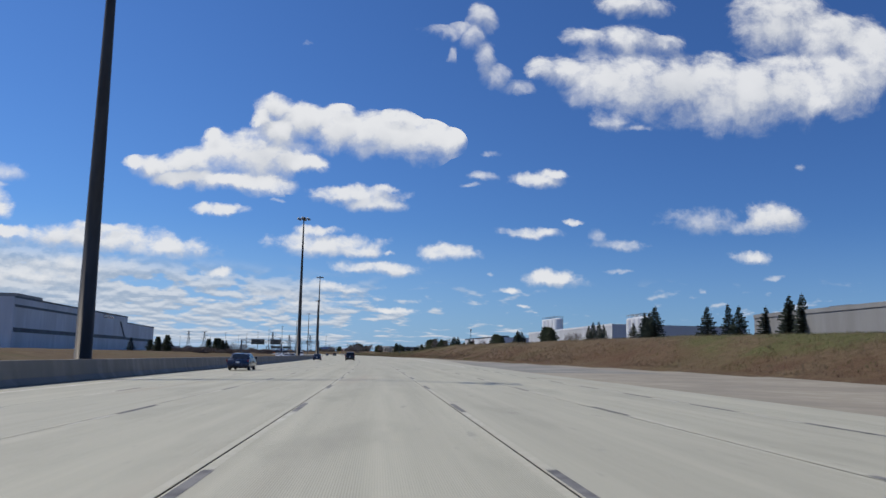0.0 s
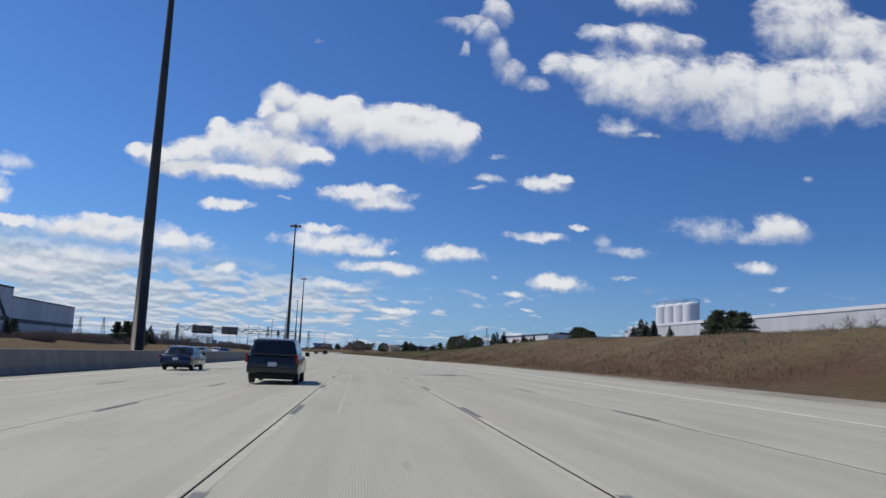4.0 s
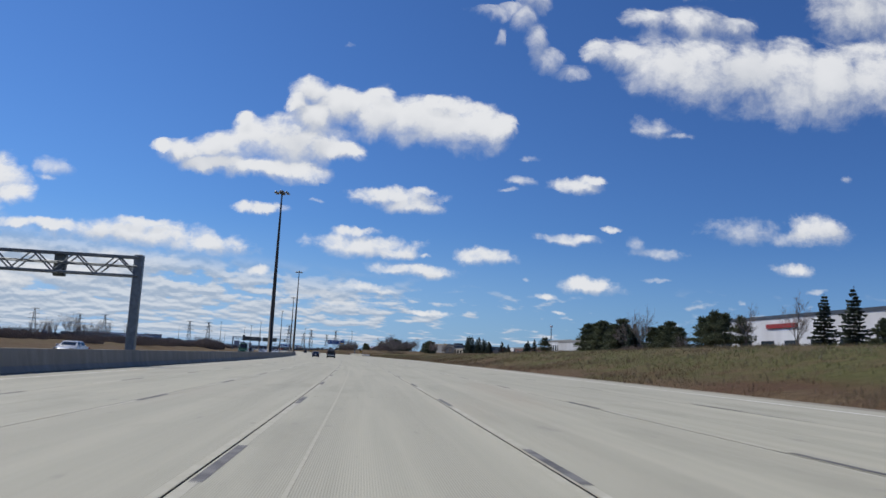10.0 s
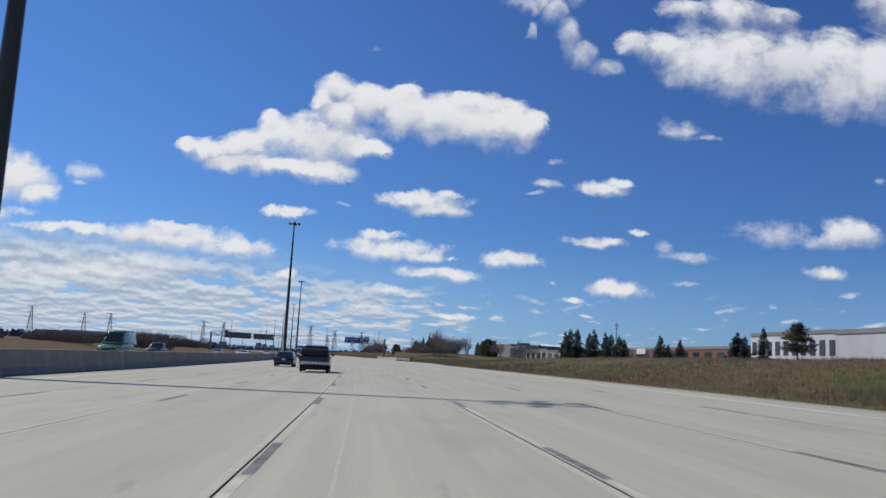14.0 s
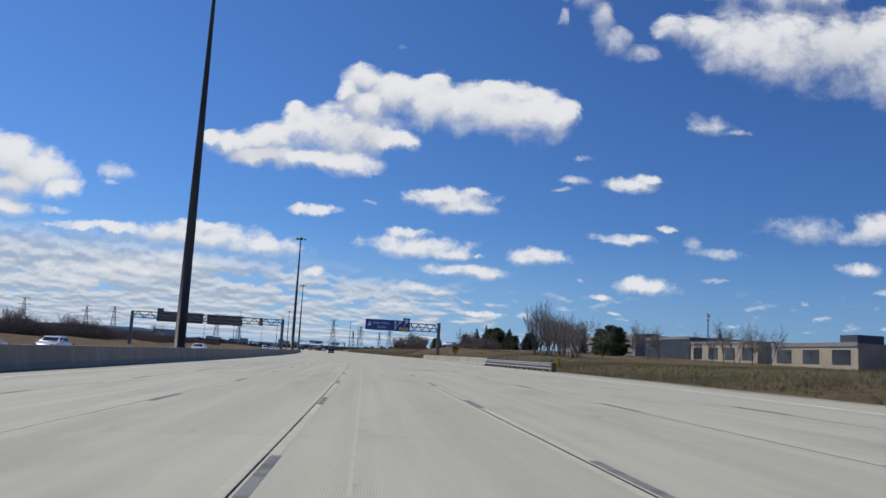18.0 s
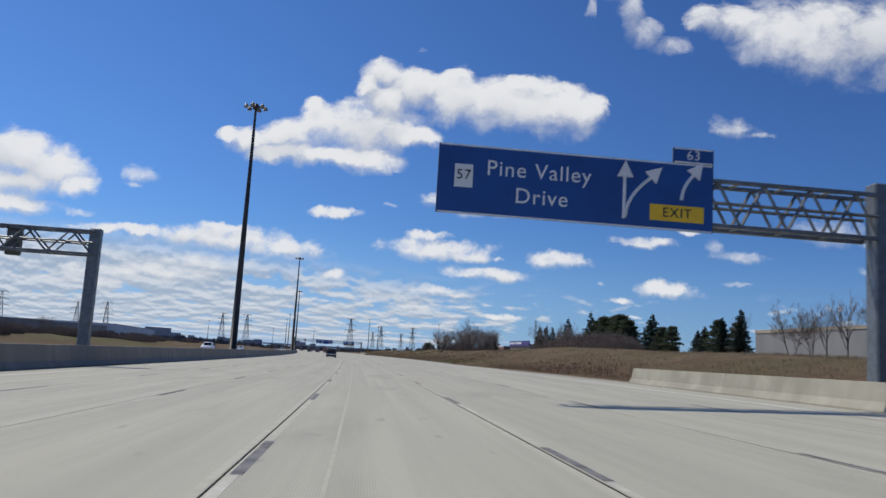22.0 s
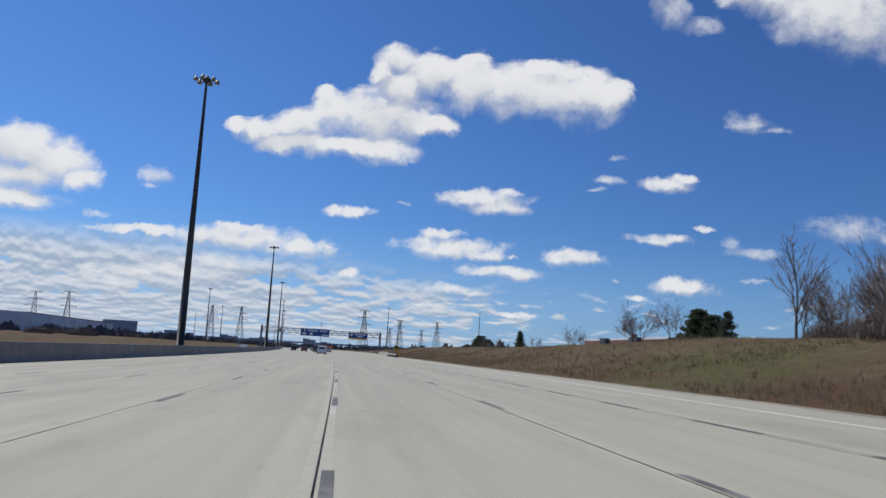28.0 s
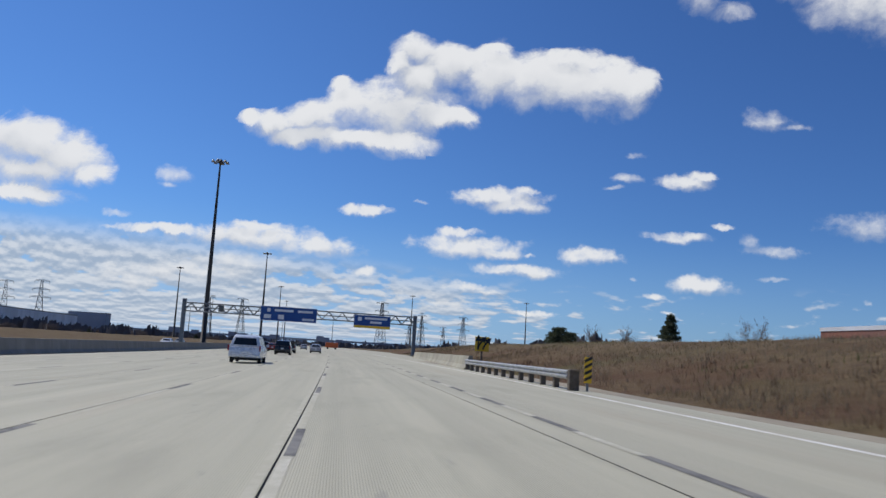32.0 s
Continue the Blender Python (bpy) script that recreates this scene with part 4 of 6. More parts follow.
# ---- guard rails, right barriers, small signs ----
def w_rail(s0, d0, s1, d1, z, heights=(0.20, 0.46)):
    """A timber-posted steel guard rail."""
    rl = thing("guard_rail", "galvanised corrugated steel guard rail on timber posts", "guard rail", "guard rails")
    n = int((s1 - s0) / 1.9)

    def dd(s):
        return d0 + (d1 - d0) * (s - s0) / (s1 - s0)
    for z0 in heights:
        bm = bmesh.new()
        prof = ((0.0, 0.0), (-0.07, 0.05), (-0.07, 0.10), (0.0, 0.155), (-0.07, 0.21), (-0.07, 0.26), (0.0, 0.31), (0.012, 0.31), (0.012, 0.0)) if z0 > 0.4 else ((0, 0), (-0.07, 0.05), (-0.07, 0.12), (0, 0.17), (0.012, 0.17), (0.012, 0))
        prev = None
        for i in range(n + 1):
            s = s0 + (s1 - s0) * i / n
            ring = [bm.verts.new(at(s, dd(s) + a, z + z0 + b)) for a, b in prof]
            if prev:
                for j in range(len(prof)):
                    q = (j + 1) % len(prof)
                    bm.faces.new((prev[j], prev[q], ring[q], ring[j]))
            else:
                bm.faces.new(ring[::-1])
            prev = ring
        bm.faces.new(prev)
        bmesh.ops.recalc_face_normals(bm, faces=bm.faces)
        part("rail", bm, M_RAIL, rl)
    for i in range(n + 1):
        s = s0 + (s1 - s0) * i / n
        p = part("post", new_box((0.02, -0.1, -0.5), (0.22, 0.1, 0.72), 0.012), M_POST, rl)
        p.matrix_basis = place(s, dd(s), z)
    p = part("end_post", new_box((-0.06, -0.35, -0.4), (0.3, -0.1, 0.8), 0.03), M_POST, rl)
    p.matrix_basis = place(s0, dd(s0), z)


def marker(s, d, z):
    mk = thing("hazard_marker", "black and yellow striped hazard marker board on a post", "hazard marker", "hazard markers")
    part("post", new_box((-0.04, 0, -0.4), (0.04, 0.06, 1.5)), M_GALV, mk)
    part("board", new_box((-0.15, -0.03, 0.45), (0.15, -0.002, 1.45), 0.006), M_YELLOW, mk)
    for i in range(4):
        bm = bmesh.new()
        zz = 0.5 + 0.24 * i
        vs = [bm.verts.new(v) for v in ((-0.15, -0.036, zz), (0.15, -0.036, zz + 0.16), (0.15, -0.036, zz + 0.28), (-0.15, -0.036, zz + 0.12))]
        bm.faces.new(vs)
        part("stripe", bm, M_SIGNBLACK, mk)
    mk.matrix_basis = place(s, d, z - 0.08, 0, 0.85)


def merge_sign(s, d, z):
    ms = thing("warning_sign", "yellow warning sign with black diverging arrows on a post", "road sign", "warning signs")
    part("post", new_box((-0.06, 0.0, -0.6), (0.06, 0.1, 1.6)), M_POST, ms)
    b = part("board", new_box((-0.55, -0.04, 1.3), (0.55, -0.002, 2.4), 0.02), M_YELLOW, ms)
    arrow(b, -0.3, -0.05, 1.82, 0.8, 0.3, M_SIGNBLACK)
    arrow(b, -0.3, -0.05, 1.82, 0.8, 0.0, M_SIGNBLACK)
    arrow(b, 0.1, -0.05, 1.78, 0.7, 0.28, M_SIGNBLACK)
    ms.matrix_basis = place(s, d, z)


def right_barrier(s0, d0, s1, d1, z):
    rb = thing("roadside_barrier", "pale concrete roadside barrier with a sloped face", "barrier", "roadside barriers")
    n = max(2, int((s1 - s0) / 12))
    for i in range(n):
        a, b = s0 + (s1 - s0) * i / n, s0 + (s1 - s0) * (i + 1) / n - 0.03
        bm = bmesh.new()
        rings = []
        for s in (a, b):
            d = d0 + (d1 - d0) * (s - s0) / (s1 - s0)
            rings.append([bm.verts.new(at(s, d + q, z + y)) for q, y in ((0, -0.3), (0, 0.08), (0.18, 0.33), (0.3, 0.92), (0.55, 0.92), (0.6, -0.3))])
        for j in range(6):
            q = (j + 1) % 6
            bm.faces.new((rings[0][j], rings[0][q], rings[1][q], rings[1][j]))
        bm.faces.new(rings[0][::-1])
        bm.faces.new(rings[1])
        bmesh.ops.recalc_face_normals(bm, faces=bm.faces)
        part("barrier_section", bm, M_BARRIER_R, rb)


w_rail(661.2, 14.9, 688, 13.9, 0.38)
marker(660.4, 15.3, 0.4)
right_barrier(688, 13.7, 772, 15.0, 0.37)
merge_sign(746, 18.3, ground_z(746, 18.3))
w_rail(1063.5, 14.0, 1088, 14.5, 0.3, (0.46,))
marker(1062.6, 14.4, 0.38)
right_barrier(1088, 14.4, 1150, 17.5, 0.38)
merge_sign(1097, 17.2, ground_z(1097, 17.2) - 0.2)


# small plate on a timber post on the bank
sg = thing("roadside_sign", "small grey-white sign plate on a timber post in the grass", "road sign")
part("post", new_box((-0.06, 0.0, -0.5), (0.06, 0.12, 2.2), 0.01), M_POST, sg)
part("plate", new_box((-0.2, -0.03, 1.35), (0.2, -0.004, 2.1), 0.01), M_GALV, sg)
sg.matrix_basis = place(296, 14.8, ground_z(296, 14.8))


# ---- clouds that are near enough to shift as the road goes on ----
EYE = (-29.78, 561.97)


def cloud(name, lobes, depth, label, soft=0.0):
    """A cumulus body: a shallow glowing shell of the lobes' outline with a soft, ragged edge; its shading is painted.
    """
    cu0 = sum(l[0] for l in lobes) / len(lobes)
    cv0 = sum(l[1] for l in lobes) / len(lobes)
    step = 0.0045
    u0, u1 = min(l[0] - 1.5 * l[2] for l in lobes), max(l[0] + 1.5 * l[2] for l in lobes)
    v0, v1 = min(l[1] - 1.6 * l[3] for l in lobes), max(l[1] + 1.6 * l[3] for l in lobes)
    nu, nv = int((u1 - u0) / step) + 1, int((v1 - v0) / step) + 1
    gu, gv = np.meshgrid(u0 + step * np.arange(nu), v0 + step * np.arange(nv))
    field = np.full(gu.shape, -9.0)
    for u, v, ru, rv, k in lobes:
        field = np.maximum(field, k - ((gu - u) / ru) ** 2 - ((gv - v) / rv) ** 2)
    keep = field > -1.5
    idx = -np.ones(gu.shape, int)
    verts, faces = [], []
    for j in range(nv):
        for i in range(nu):
            if keep[j, i]:
                idx[j, i] = len(verts)
                verts.append(((gu[j, i] - cu0) * depth, -70.0 * max(-0.3, field[j, i]), (gv[j, i] - cv0) * depth))
    for j in range(nv - 1):
        for i in range(nu - 1):
            q = (idx[j, i], idx[j, i + 1], idx[j + 1, i + 1], idx[j + 1, i])
            if min(q) >= 0:
                faces.append(q)
    ob = raw_mesh(name, verts, faces, cloud_mat("cloud_glow", lobes, depth, cu0, cv0, soft))
    ob.location = (EYE[0] + cu0 * depth, EYE[1] + depth, 1.2 + cv0 * depth)
    ob.data.polygons.foreach_set("use_smooth", [True] * len(faces))
    tagged(ob, label, "cloud", "clouds", "structure")


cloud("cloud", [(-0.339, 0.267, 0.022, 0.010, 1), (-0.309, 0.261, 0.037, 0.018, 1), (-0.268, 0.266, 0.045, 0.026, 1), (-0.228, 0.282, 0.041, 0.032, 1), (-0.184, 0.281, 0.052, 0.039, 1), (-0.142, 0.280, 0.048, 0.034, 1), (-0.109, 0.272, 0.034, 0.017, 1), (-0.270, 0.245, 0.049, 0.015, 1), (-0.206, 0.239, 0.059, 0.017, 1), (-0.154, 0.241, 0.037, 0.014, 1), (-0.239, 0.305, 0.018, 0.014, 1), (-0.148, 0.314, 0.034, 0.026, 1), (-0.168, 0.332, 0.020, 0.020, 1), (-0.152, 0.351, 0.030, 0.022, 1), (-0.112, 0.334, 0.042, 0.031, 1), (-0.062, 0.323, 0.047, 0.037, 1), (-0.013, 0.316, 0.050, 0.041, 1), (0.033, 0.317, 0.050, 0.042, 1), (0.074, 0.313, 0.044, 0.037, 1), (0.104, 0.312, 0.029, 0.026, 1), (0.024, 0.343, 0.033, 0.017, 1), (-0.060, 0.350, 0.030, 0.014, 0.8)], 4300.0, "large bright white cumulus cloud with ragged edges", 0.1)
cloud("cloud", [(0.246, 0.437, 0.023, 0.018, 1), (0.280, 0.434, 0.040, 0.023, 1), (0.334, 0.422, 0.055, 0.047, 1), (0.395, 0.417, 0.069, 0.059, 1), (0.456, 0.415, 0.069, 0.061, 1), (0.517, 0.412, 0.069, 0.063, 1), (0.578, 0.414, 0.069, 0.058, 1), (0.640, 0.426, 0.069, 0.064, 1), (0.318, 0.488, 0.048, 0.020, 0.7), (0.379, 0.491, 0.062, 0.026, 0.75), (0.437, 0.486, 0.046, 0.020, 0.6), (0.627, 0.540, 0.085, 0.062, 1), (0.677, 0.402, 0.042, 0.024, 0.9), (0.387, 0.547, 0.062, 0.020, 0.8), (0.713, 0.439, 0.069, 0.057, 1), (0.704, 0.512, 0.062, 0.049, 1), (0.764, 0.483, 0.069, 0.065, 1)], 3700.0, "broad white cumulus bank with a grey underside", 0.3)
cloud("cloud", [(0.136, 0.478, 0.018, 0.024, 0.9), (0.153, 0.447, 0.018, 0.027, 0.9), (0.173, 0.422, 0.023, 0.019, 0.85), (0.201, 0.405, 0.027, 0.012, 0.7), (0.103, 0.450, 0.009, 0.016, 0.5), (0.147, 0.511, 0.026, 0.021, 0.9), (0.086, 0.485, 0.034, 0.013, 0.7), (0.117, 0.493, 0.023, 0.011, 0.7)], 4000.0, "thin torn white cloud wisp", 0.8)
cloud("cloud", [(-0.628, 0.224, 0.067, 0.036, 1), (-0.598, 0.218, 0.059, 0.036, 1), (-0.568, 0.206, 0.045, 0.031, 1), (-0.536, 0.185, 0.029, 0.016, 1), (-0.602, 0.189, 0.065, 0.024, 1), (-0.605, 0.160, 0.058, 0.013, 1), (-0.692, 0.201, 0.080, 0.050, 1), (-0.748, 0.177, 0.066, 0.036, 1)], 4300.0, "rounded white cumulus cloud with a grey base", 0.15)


# ---- trees ----
class Soup:
    """Triangles and quads gathered for one mesh."""

    def __init__(self):
        self.v, self.f = [], []

    def quad(self, a, b, c, d):
        n = len(self.v)
        self.v += [a, b, c, d]
        self.f.append((n, n + 1, n + 2, n + 3))

    def tri(self, a, b, c):
        n = len(self.v)
        self.v += [a, b, c]
        self.f.append((n, n + 1, n + 2))

    def limb(self, a, b, ra, rb, sides=3):
        q = (b - a).to_track_quat('Z', 'Y').to_matrix()
        n = len(self.v)
        for c, r in ((a, ra), (b, rb)):
            for i in range(sides):
                w = 2 * math.pi * i / sides
                self.v.append(c + q @ Vector((r * math.cos(w), r * math.sin(w), 0)))
        for i in range(sides):
            j = (i + 1) % sides
            self.f.append((n + i, n + j, n + sides + j, n + sides + i))

    def mesh(self, name, material, parent=None):
        return raw_mesh(name, self.v, self.f, material, parent)


def spruce(height, width, seed, label, whorls=2.3, per=8, low=0.07):
    """A conifer of whorled, drooping boughs; each bough is a flat spray of short needles."""
    rng = random.Random(seed)
    t = thing("spruce_tree", label, "tree", "evergreen trees")
    bm = bmesh.new()
    rod(bm, (0, 0, -0.4), (0, 0, height * 0.97), 0.018 * height, 0.02, 7)
    part("trunk", bm, M_BARK, t)
    s = Soup()
    levels = int(height * whorls)
    for k in range(levels):
        f = k / levels
        z = height * (low + (0.97 - low) * f)
        reach = width * (1 - f) ** 0.9 * rng.uniform(0.72, 1.08) + 0.1
        turn = rng.uniform(0, 6.283)
        for b in range(per if f < 0.8 else 5):
            a = turn + 6.283 * b / per + rng.uniform(-0.3, 0.3)
            l = reach * rng.uniform(0.6, 1.12)
            dirv = Vector((math.cos(a), math.sin(a), 0))
            side = Vector((-math.sin(a), math.cos(a), 0))
            drop = rng.uniform(0.12, 0.3) * (1 - 0.7 * f)
            n = max(4, int(5 + 4 * l))
            for q in range(n):
                u = (q + rng.random()) / n
                c = Vector((0, 0, z + rng.uniform(-0.05, 0.05))) + dirv * (l * u) + Vector((0, 0, -drop * l * u + 0.16 * l * u * u))
                w = (0.16 + 0.34 * math.sin(math.pi * min(1, 0.25 + 0.75 * u))) * min(1.0, 0.5 + 0.4 * l) * rng.uniform(0.7, 1.2)
                hang = Vector((0, 0, -rng.uniform(0.08, 0.28)))
                for sg in (-1, 1):
                    tip = c + side * (sg * w) + dirv * (0.25 * w) + hang
                    s.tri(c - dirv * 0.12, c + dirv * 0.16 + Vector((0, 0, 0.03)), tip)
                    s.tri(c - dirv * 0.05 + side * (sg * w * 0.4), c + dirv * 0.2 + side * (sg * w * 0.4), c + dirv * 0.1 + side * (sg * w * 0.55) + hang * 1.5)
    s.tri(Vector((-0.06, 0, height * 0.94)), Vector((0.06, 0, height * 0.94)), Vector((0, 0, height)))
    s.tri(Vector((0, -0.06, height * 0.94)), Vector((0, 0.06, height * 0.94)), Vector((0, 0, height)))
    s.mesh("crown", M_SPRUCE, t)
    return t


def pine(height, width, seed, label, low=0.06, tiers=11):
    """A ragged conifer: uneven tiers of boughs that each end in flat, tufted pads of needles."""
    rng = random.Random(seed)
    t = thing("pine_tree", label, "tree", "evergreen trees")
    bm = bmesh.new()
    lean = rng.uniform(-0.03, 0.03) * height
    rod(bm, (0, 0, -0.4), (lean, 0, height * 0.93), 0.022 * height, 0.03, 7)
    pads = [(Vector((lean, 0, height * 0.95)), 0.09 * height), (Vector((lean * 0.8, 0.1, height * 0.9)), 0.1 * height)]
    for k in range(tiers):
        f = (k + rng.uniform(0.1, 0.9)) / tiers
        z = height * (low + (0.93 - low) * f)
        reach = width * (1.0 - f) ** 0.62 * min(1.0, 0.62 + 1.6 * f)
        n = 7 if f < 0.6 else 5
        turn = rng.uniform(0, 6.283)
        for b in range(n):
            a = turn + 6.283 * b / n + rng.uniform(-0.4, 0.4)
            l = reach * rng.uniform(0.45, 1.12)
            tip = Vector((lean * f + l * math.cos(a), l * math.sin(a), z + rng.uniform(-0.03, 0.06) * height))
            rod(bm, (lean * f, 0, z - 0.12 * l), tip, 0.05, 0.02, 3)
            pads.append((tip, rng.uniform(0.08, 0.125) * height))
            pads.append((Vector((lean * f, 0, z)).lerp(tip, rng.uniform(0.45, 0.7)), rng.uniform(0.09, 0.135) * height))
    part("trunk", bm, M_BARK, t)
    s = Soup()
    for c, rad in pads:
        for i in range(46):
            d = Vector((rng.gauss(0, 1), rng.gauss(0, 1), rng.gauss(0, 0.6)))
            d = d / (d.length + 1e-6) * rad * rng.random() ** 0.45
            d.z *= 0.62
            p = c + d
            o = (d.normalized() + Vector((0, 0, 0.35))).normalized()
            sd = o.cross(Vector((rng.uniform(-1, 1), rng.uniform(-1, 1), rng.uniform(-1, 1)))).normalized()
            w = rng.uniform(0.07, 0.15)
            s.tri(p - sd * w, p + sd * w, p + o * rng.uniform(0.22, 0.48))
    s.mesh("crown", M_PINE, t)
    return t


def bare_tree(height, seed, label, stems=1, spread=0.55, fine=5, lift=0.16):
    """A leafless tree: limbs that fork four or five times into fine twigs."""
    rng = random.Random(seed)
    t = thing("bare_tree", label, "tree", "bare trees")
    wood, twig = Soup(), Soup()

    def grow(a, way, length, r, depth):
        bend = (way + Vector((rng.gauss(0, 0.1), rng.gauss(0, 0.1), 0.03))).normalized()
        mid = a + way * length * 0.5
        b = mid + bend * length * 0.5
        if depth > 2:
            wood.limb(a, mid, r, r * 0.85, 5)
            wood.limb(mid, b, r * 0.85, r * 0.66, 5)
        else:
            twig.limb(a, b, r, r * 0.6, 3)
        if depth == 0:
            return
        for i in range(3 if depth > 1 else 4):
            ax = Vector((rng.gauss(0, 1), rng.gauss(0, 1), rng.gauss(0, 0.4))).normalized()
            w = (bend + ax * spread * rng.uniform(0.6, 1.3) + Vector((0, 0, lift))).normalized()
            f = rng.uniform(0.4, 1.0)
            p = a.lerp(mid, f * 2) if f < 0.5 else mid.lerp(b, f * 2 - 1)
            grow(p, w, length * rng.uniform(0.5, 0.8), max(0.0075, r * 0.5), depth - 1)
        if depth > 1:
            grow(b, bend, length * 0.78, r * 0.6, depth - 1)

    for k in range(stems):
        a = 6.283 * k / stems + rng.random()
        lean = 0.0 if stems == 1 else rng.uniform(0.08, 0.34)
        way = Vector((math.cos(a) * lean, math.sin(a) * lean, 1)).normalized()
        foot = 0.3 * (stems > 1) * rng.uniform(0.6, 1.4)
        grow(Vector((foot * math.cos(a), foot * math.sin(a), -0.3)), way, height * rng.uniform(0.24, 0.3), (0.011 if stems == 1 else 0.0075) * height, fine)
    wood.mesh("trunk", M_BARK, t)
    twig.mesh("crown", M_TWIG, t)
    return t


def thicket(width, height, seed, label, material=None, n=700):
    """A domed shrub of many thin upright stems and side twigs."""
    rng = random.Random(seed)
    t = thing("shrub", label, "shrub", "bare shrubs")
    s, w2 = Soup(), Soup()
    for i in range(n):
        a, r = rng.uniform(0, 6.283), width * math.sqrt(rng.random())
        h = height * rng.uniform(0.55, 1.0) * math.sqrt(max(0.08, 1 - 0.9 * (r / width) ** 2))
        p = Vector((r * math.cos(a), r * math.sin(a), -0.2))
        q = p + Vector((rng.gauss(0, 0.16) * h, rng.gauss(0, 0.16) * h, h))
        (w2 if i % 6 == 0 else s).limb(p, q, 0.03, 0.01)
        for k in range(5):
            f = rng.uniform(0.3, 0.98)
            m = p.lerp(q, f)
            s.limb(m, m + Vector((rng.gauss(0, 0.16) * h, rng.gauss(0, 0.16) * h, rng.uniform(0.05, 0.22) * h)), 0.016, 0.006)
    w2.mesh("base", M_BARK, t)
    s.mesh("crown", material or M_TWIG, t)
    return t


kinds = {
    "s1": spruce(8.0, 2.5, 1, "dark green spruce with drooping boughs on the grass bank"),
    "s2": spruce(7.0, 2.7, 2, "dark full spruce on the grass bank"),
    "s3": spruce(10.0, 3.1, 3, "tall dark spruce beyond the bank"),
    "s4": spruce(9.0, 3.3, 13, "tall open spruce with separate tiers of boughs", 2.5, 9, 0.12),
    "p1": pine(7.0, 2.5, 4, "broad dark green pine with clumped needles"),
    "p2": pine(6.0, 3.0, 5, "low rounded dark pine", 0.03, 9),
    "p3": pine(8.5, 3.2, 6, "ragged dark pine with a clear trunk", 0.26, 8),
    "b1": bare_tree(10.0, 7, "leafless grey-brown tree with fine twigs"),
    "b2": bare_tree(9.0, 8, "leafless many-stemmed tree with grey twigs", 5, 0.5, 4),
    "b3": bare_tree(8.0, 9, "leafless spreading tree with grey bark", 2, 0.7, 5),
    "b4": bare_tree(12.0, 10, "tall leafless tree with many upright limbs", 6, 0.42, 4, 0.22),
    "t1": thicket(3.4, 3.2, 11, "leafless brown thicket of thin stems", M_BRUSH),
    "t2": thicket(4.5, 2.4, 12, "low leafless grey-brown shrub", M_BRUSH),
}
BASE_H = {}
for _k, _t in kinds.items():
    BASE_H[_k] = max(v.co.z for o in _t.children for v in o.data.vertices)
first_used = set()
tree_rng = random.Random(77)


def tree(kind, s, d, top, base=None, wide=1.0):
    """A tree whose tip stands at the height top."""
    z = ground_z(s, d) if base is None else base
    k = max(0.25, (top - z) / BASE_H[kind])
    m = Matrix.Translation(at(s, d, z)) @ Matrix.Rotation(tree_rng.uniform(0, 6.28), 4, 'Z')
    ob = kinds[kind]
    if kind in first_used:
        ob = copy_thing(ob, m)
    first_used.add(kind)
    ob.matrix_basis = m @ Matrix.Diagonal((k * wide, k * wide, k, 1))


def row(kind, items, wide=1.0):
    for s, d, top in items:
        tree(kind, s, d, top, None, wide)


# right side, from the start on
row("s2", ((181.5, 62, 10.0), (142.0, 62, 11.6), (129.5, 62, 10.8), (120.5, 62, 10.2), (153.8, 56.6, 12.2)))
row("s4", ((167.0, 59.4, 11.6), (159.5, 57.6, 11.2), (113.5, 62, 11.5)))
row("s1", ((174.0, 62, 11.2), (133.5, 62, 11.5), (110.0, 62, 11.5), (195.2, 58, 10.8), (199.0, 57.7, 10.8), (275.5, 54.8, 10.1)))
row("s2", ((203.5, 58, 10.0), (191.5, 58, 9.8), (290.5, 58.1, 11.4), (284.5, 58.3, 10.8), (271, 56, 9.0)))
row("s4", ((294.5, 58.1, 9.9), (288.0, 58.2, 10.7)))
row("p2", ((264.5, 62, 12.0), (259.5, 62, 11.6), (254, 61, 11.0), (268.5, 63, 11.4)), 1.1)
row("b3", ((223.5, 58, 9.2), (214.5, 58, 9.1), (219, 59, 8.8), (230, 60, 8.6)), 1.2)
row("p1", ((340.5, 60, 11.2), (337.5, 60.1, 11.2), (334.5, 60.1, 10.8), (331.5, 60.2, 10.2), (328, 60.1, 9.8)), 1.25)
# before the white warehouse
row("b1", ((426.5, 54.1, 12.1), (439, 54.1, 11.6), (480, 55.2, 13.8), (482.5, 55.8, 13.1)), 1.1)
row("s1", ((422, 55, 11.5), (416.5, 55.1, 11.9), (369.5, 55, 8.8), (366.5, 55.2, 9.6)))
row("s2", ((386.5, 57.1, 10.3), (384, 57.1, 9.2), (381.5, 57.1, 8.7)), 1.15)
row("s4", ((401.5, 54, 11.3), (489.5, 57.2, 10.6)), 1.1)
row("p2", ((411.5, 55.2, 8.1), (406, 56, 7.6), (390, 55, 8.1)), 1.0)
row("b3", ((398, 56, 8.8), (350, 56.2, 9.4), (347, 56.3, 9.2), (357, 56.3, 7.4), (492, 57.2, 12.0), (465.5, 57, 8.2)), 1.0)
row("p1", ((517.5, 57.1, 11.7), (512.5, 57.2, 11.6), (507.5, 57.1, 11.9), (501, 57.1, 10.9), (496.5, 57.2, 12.0), (479.5, 57.2, 9.5), (475.5, 57.2, 9.7), (471.5, 57.2, 10.3), (457.5, 57, 10.5), (468.5, 57.6, 9.1)), 1.2)
row("p3", ((447.5, 53.2, 10.0), (446, 53, 10.7), (443, 53, 10.2), (440.5, 54.3, 9.7)), 0.9)
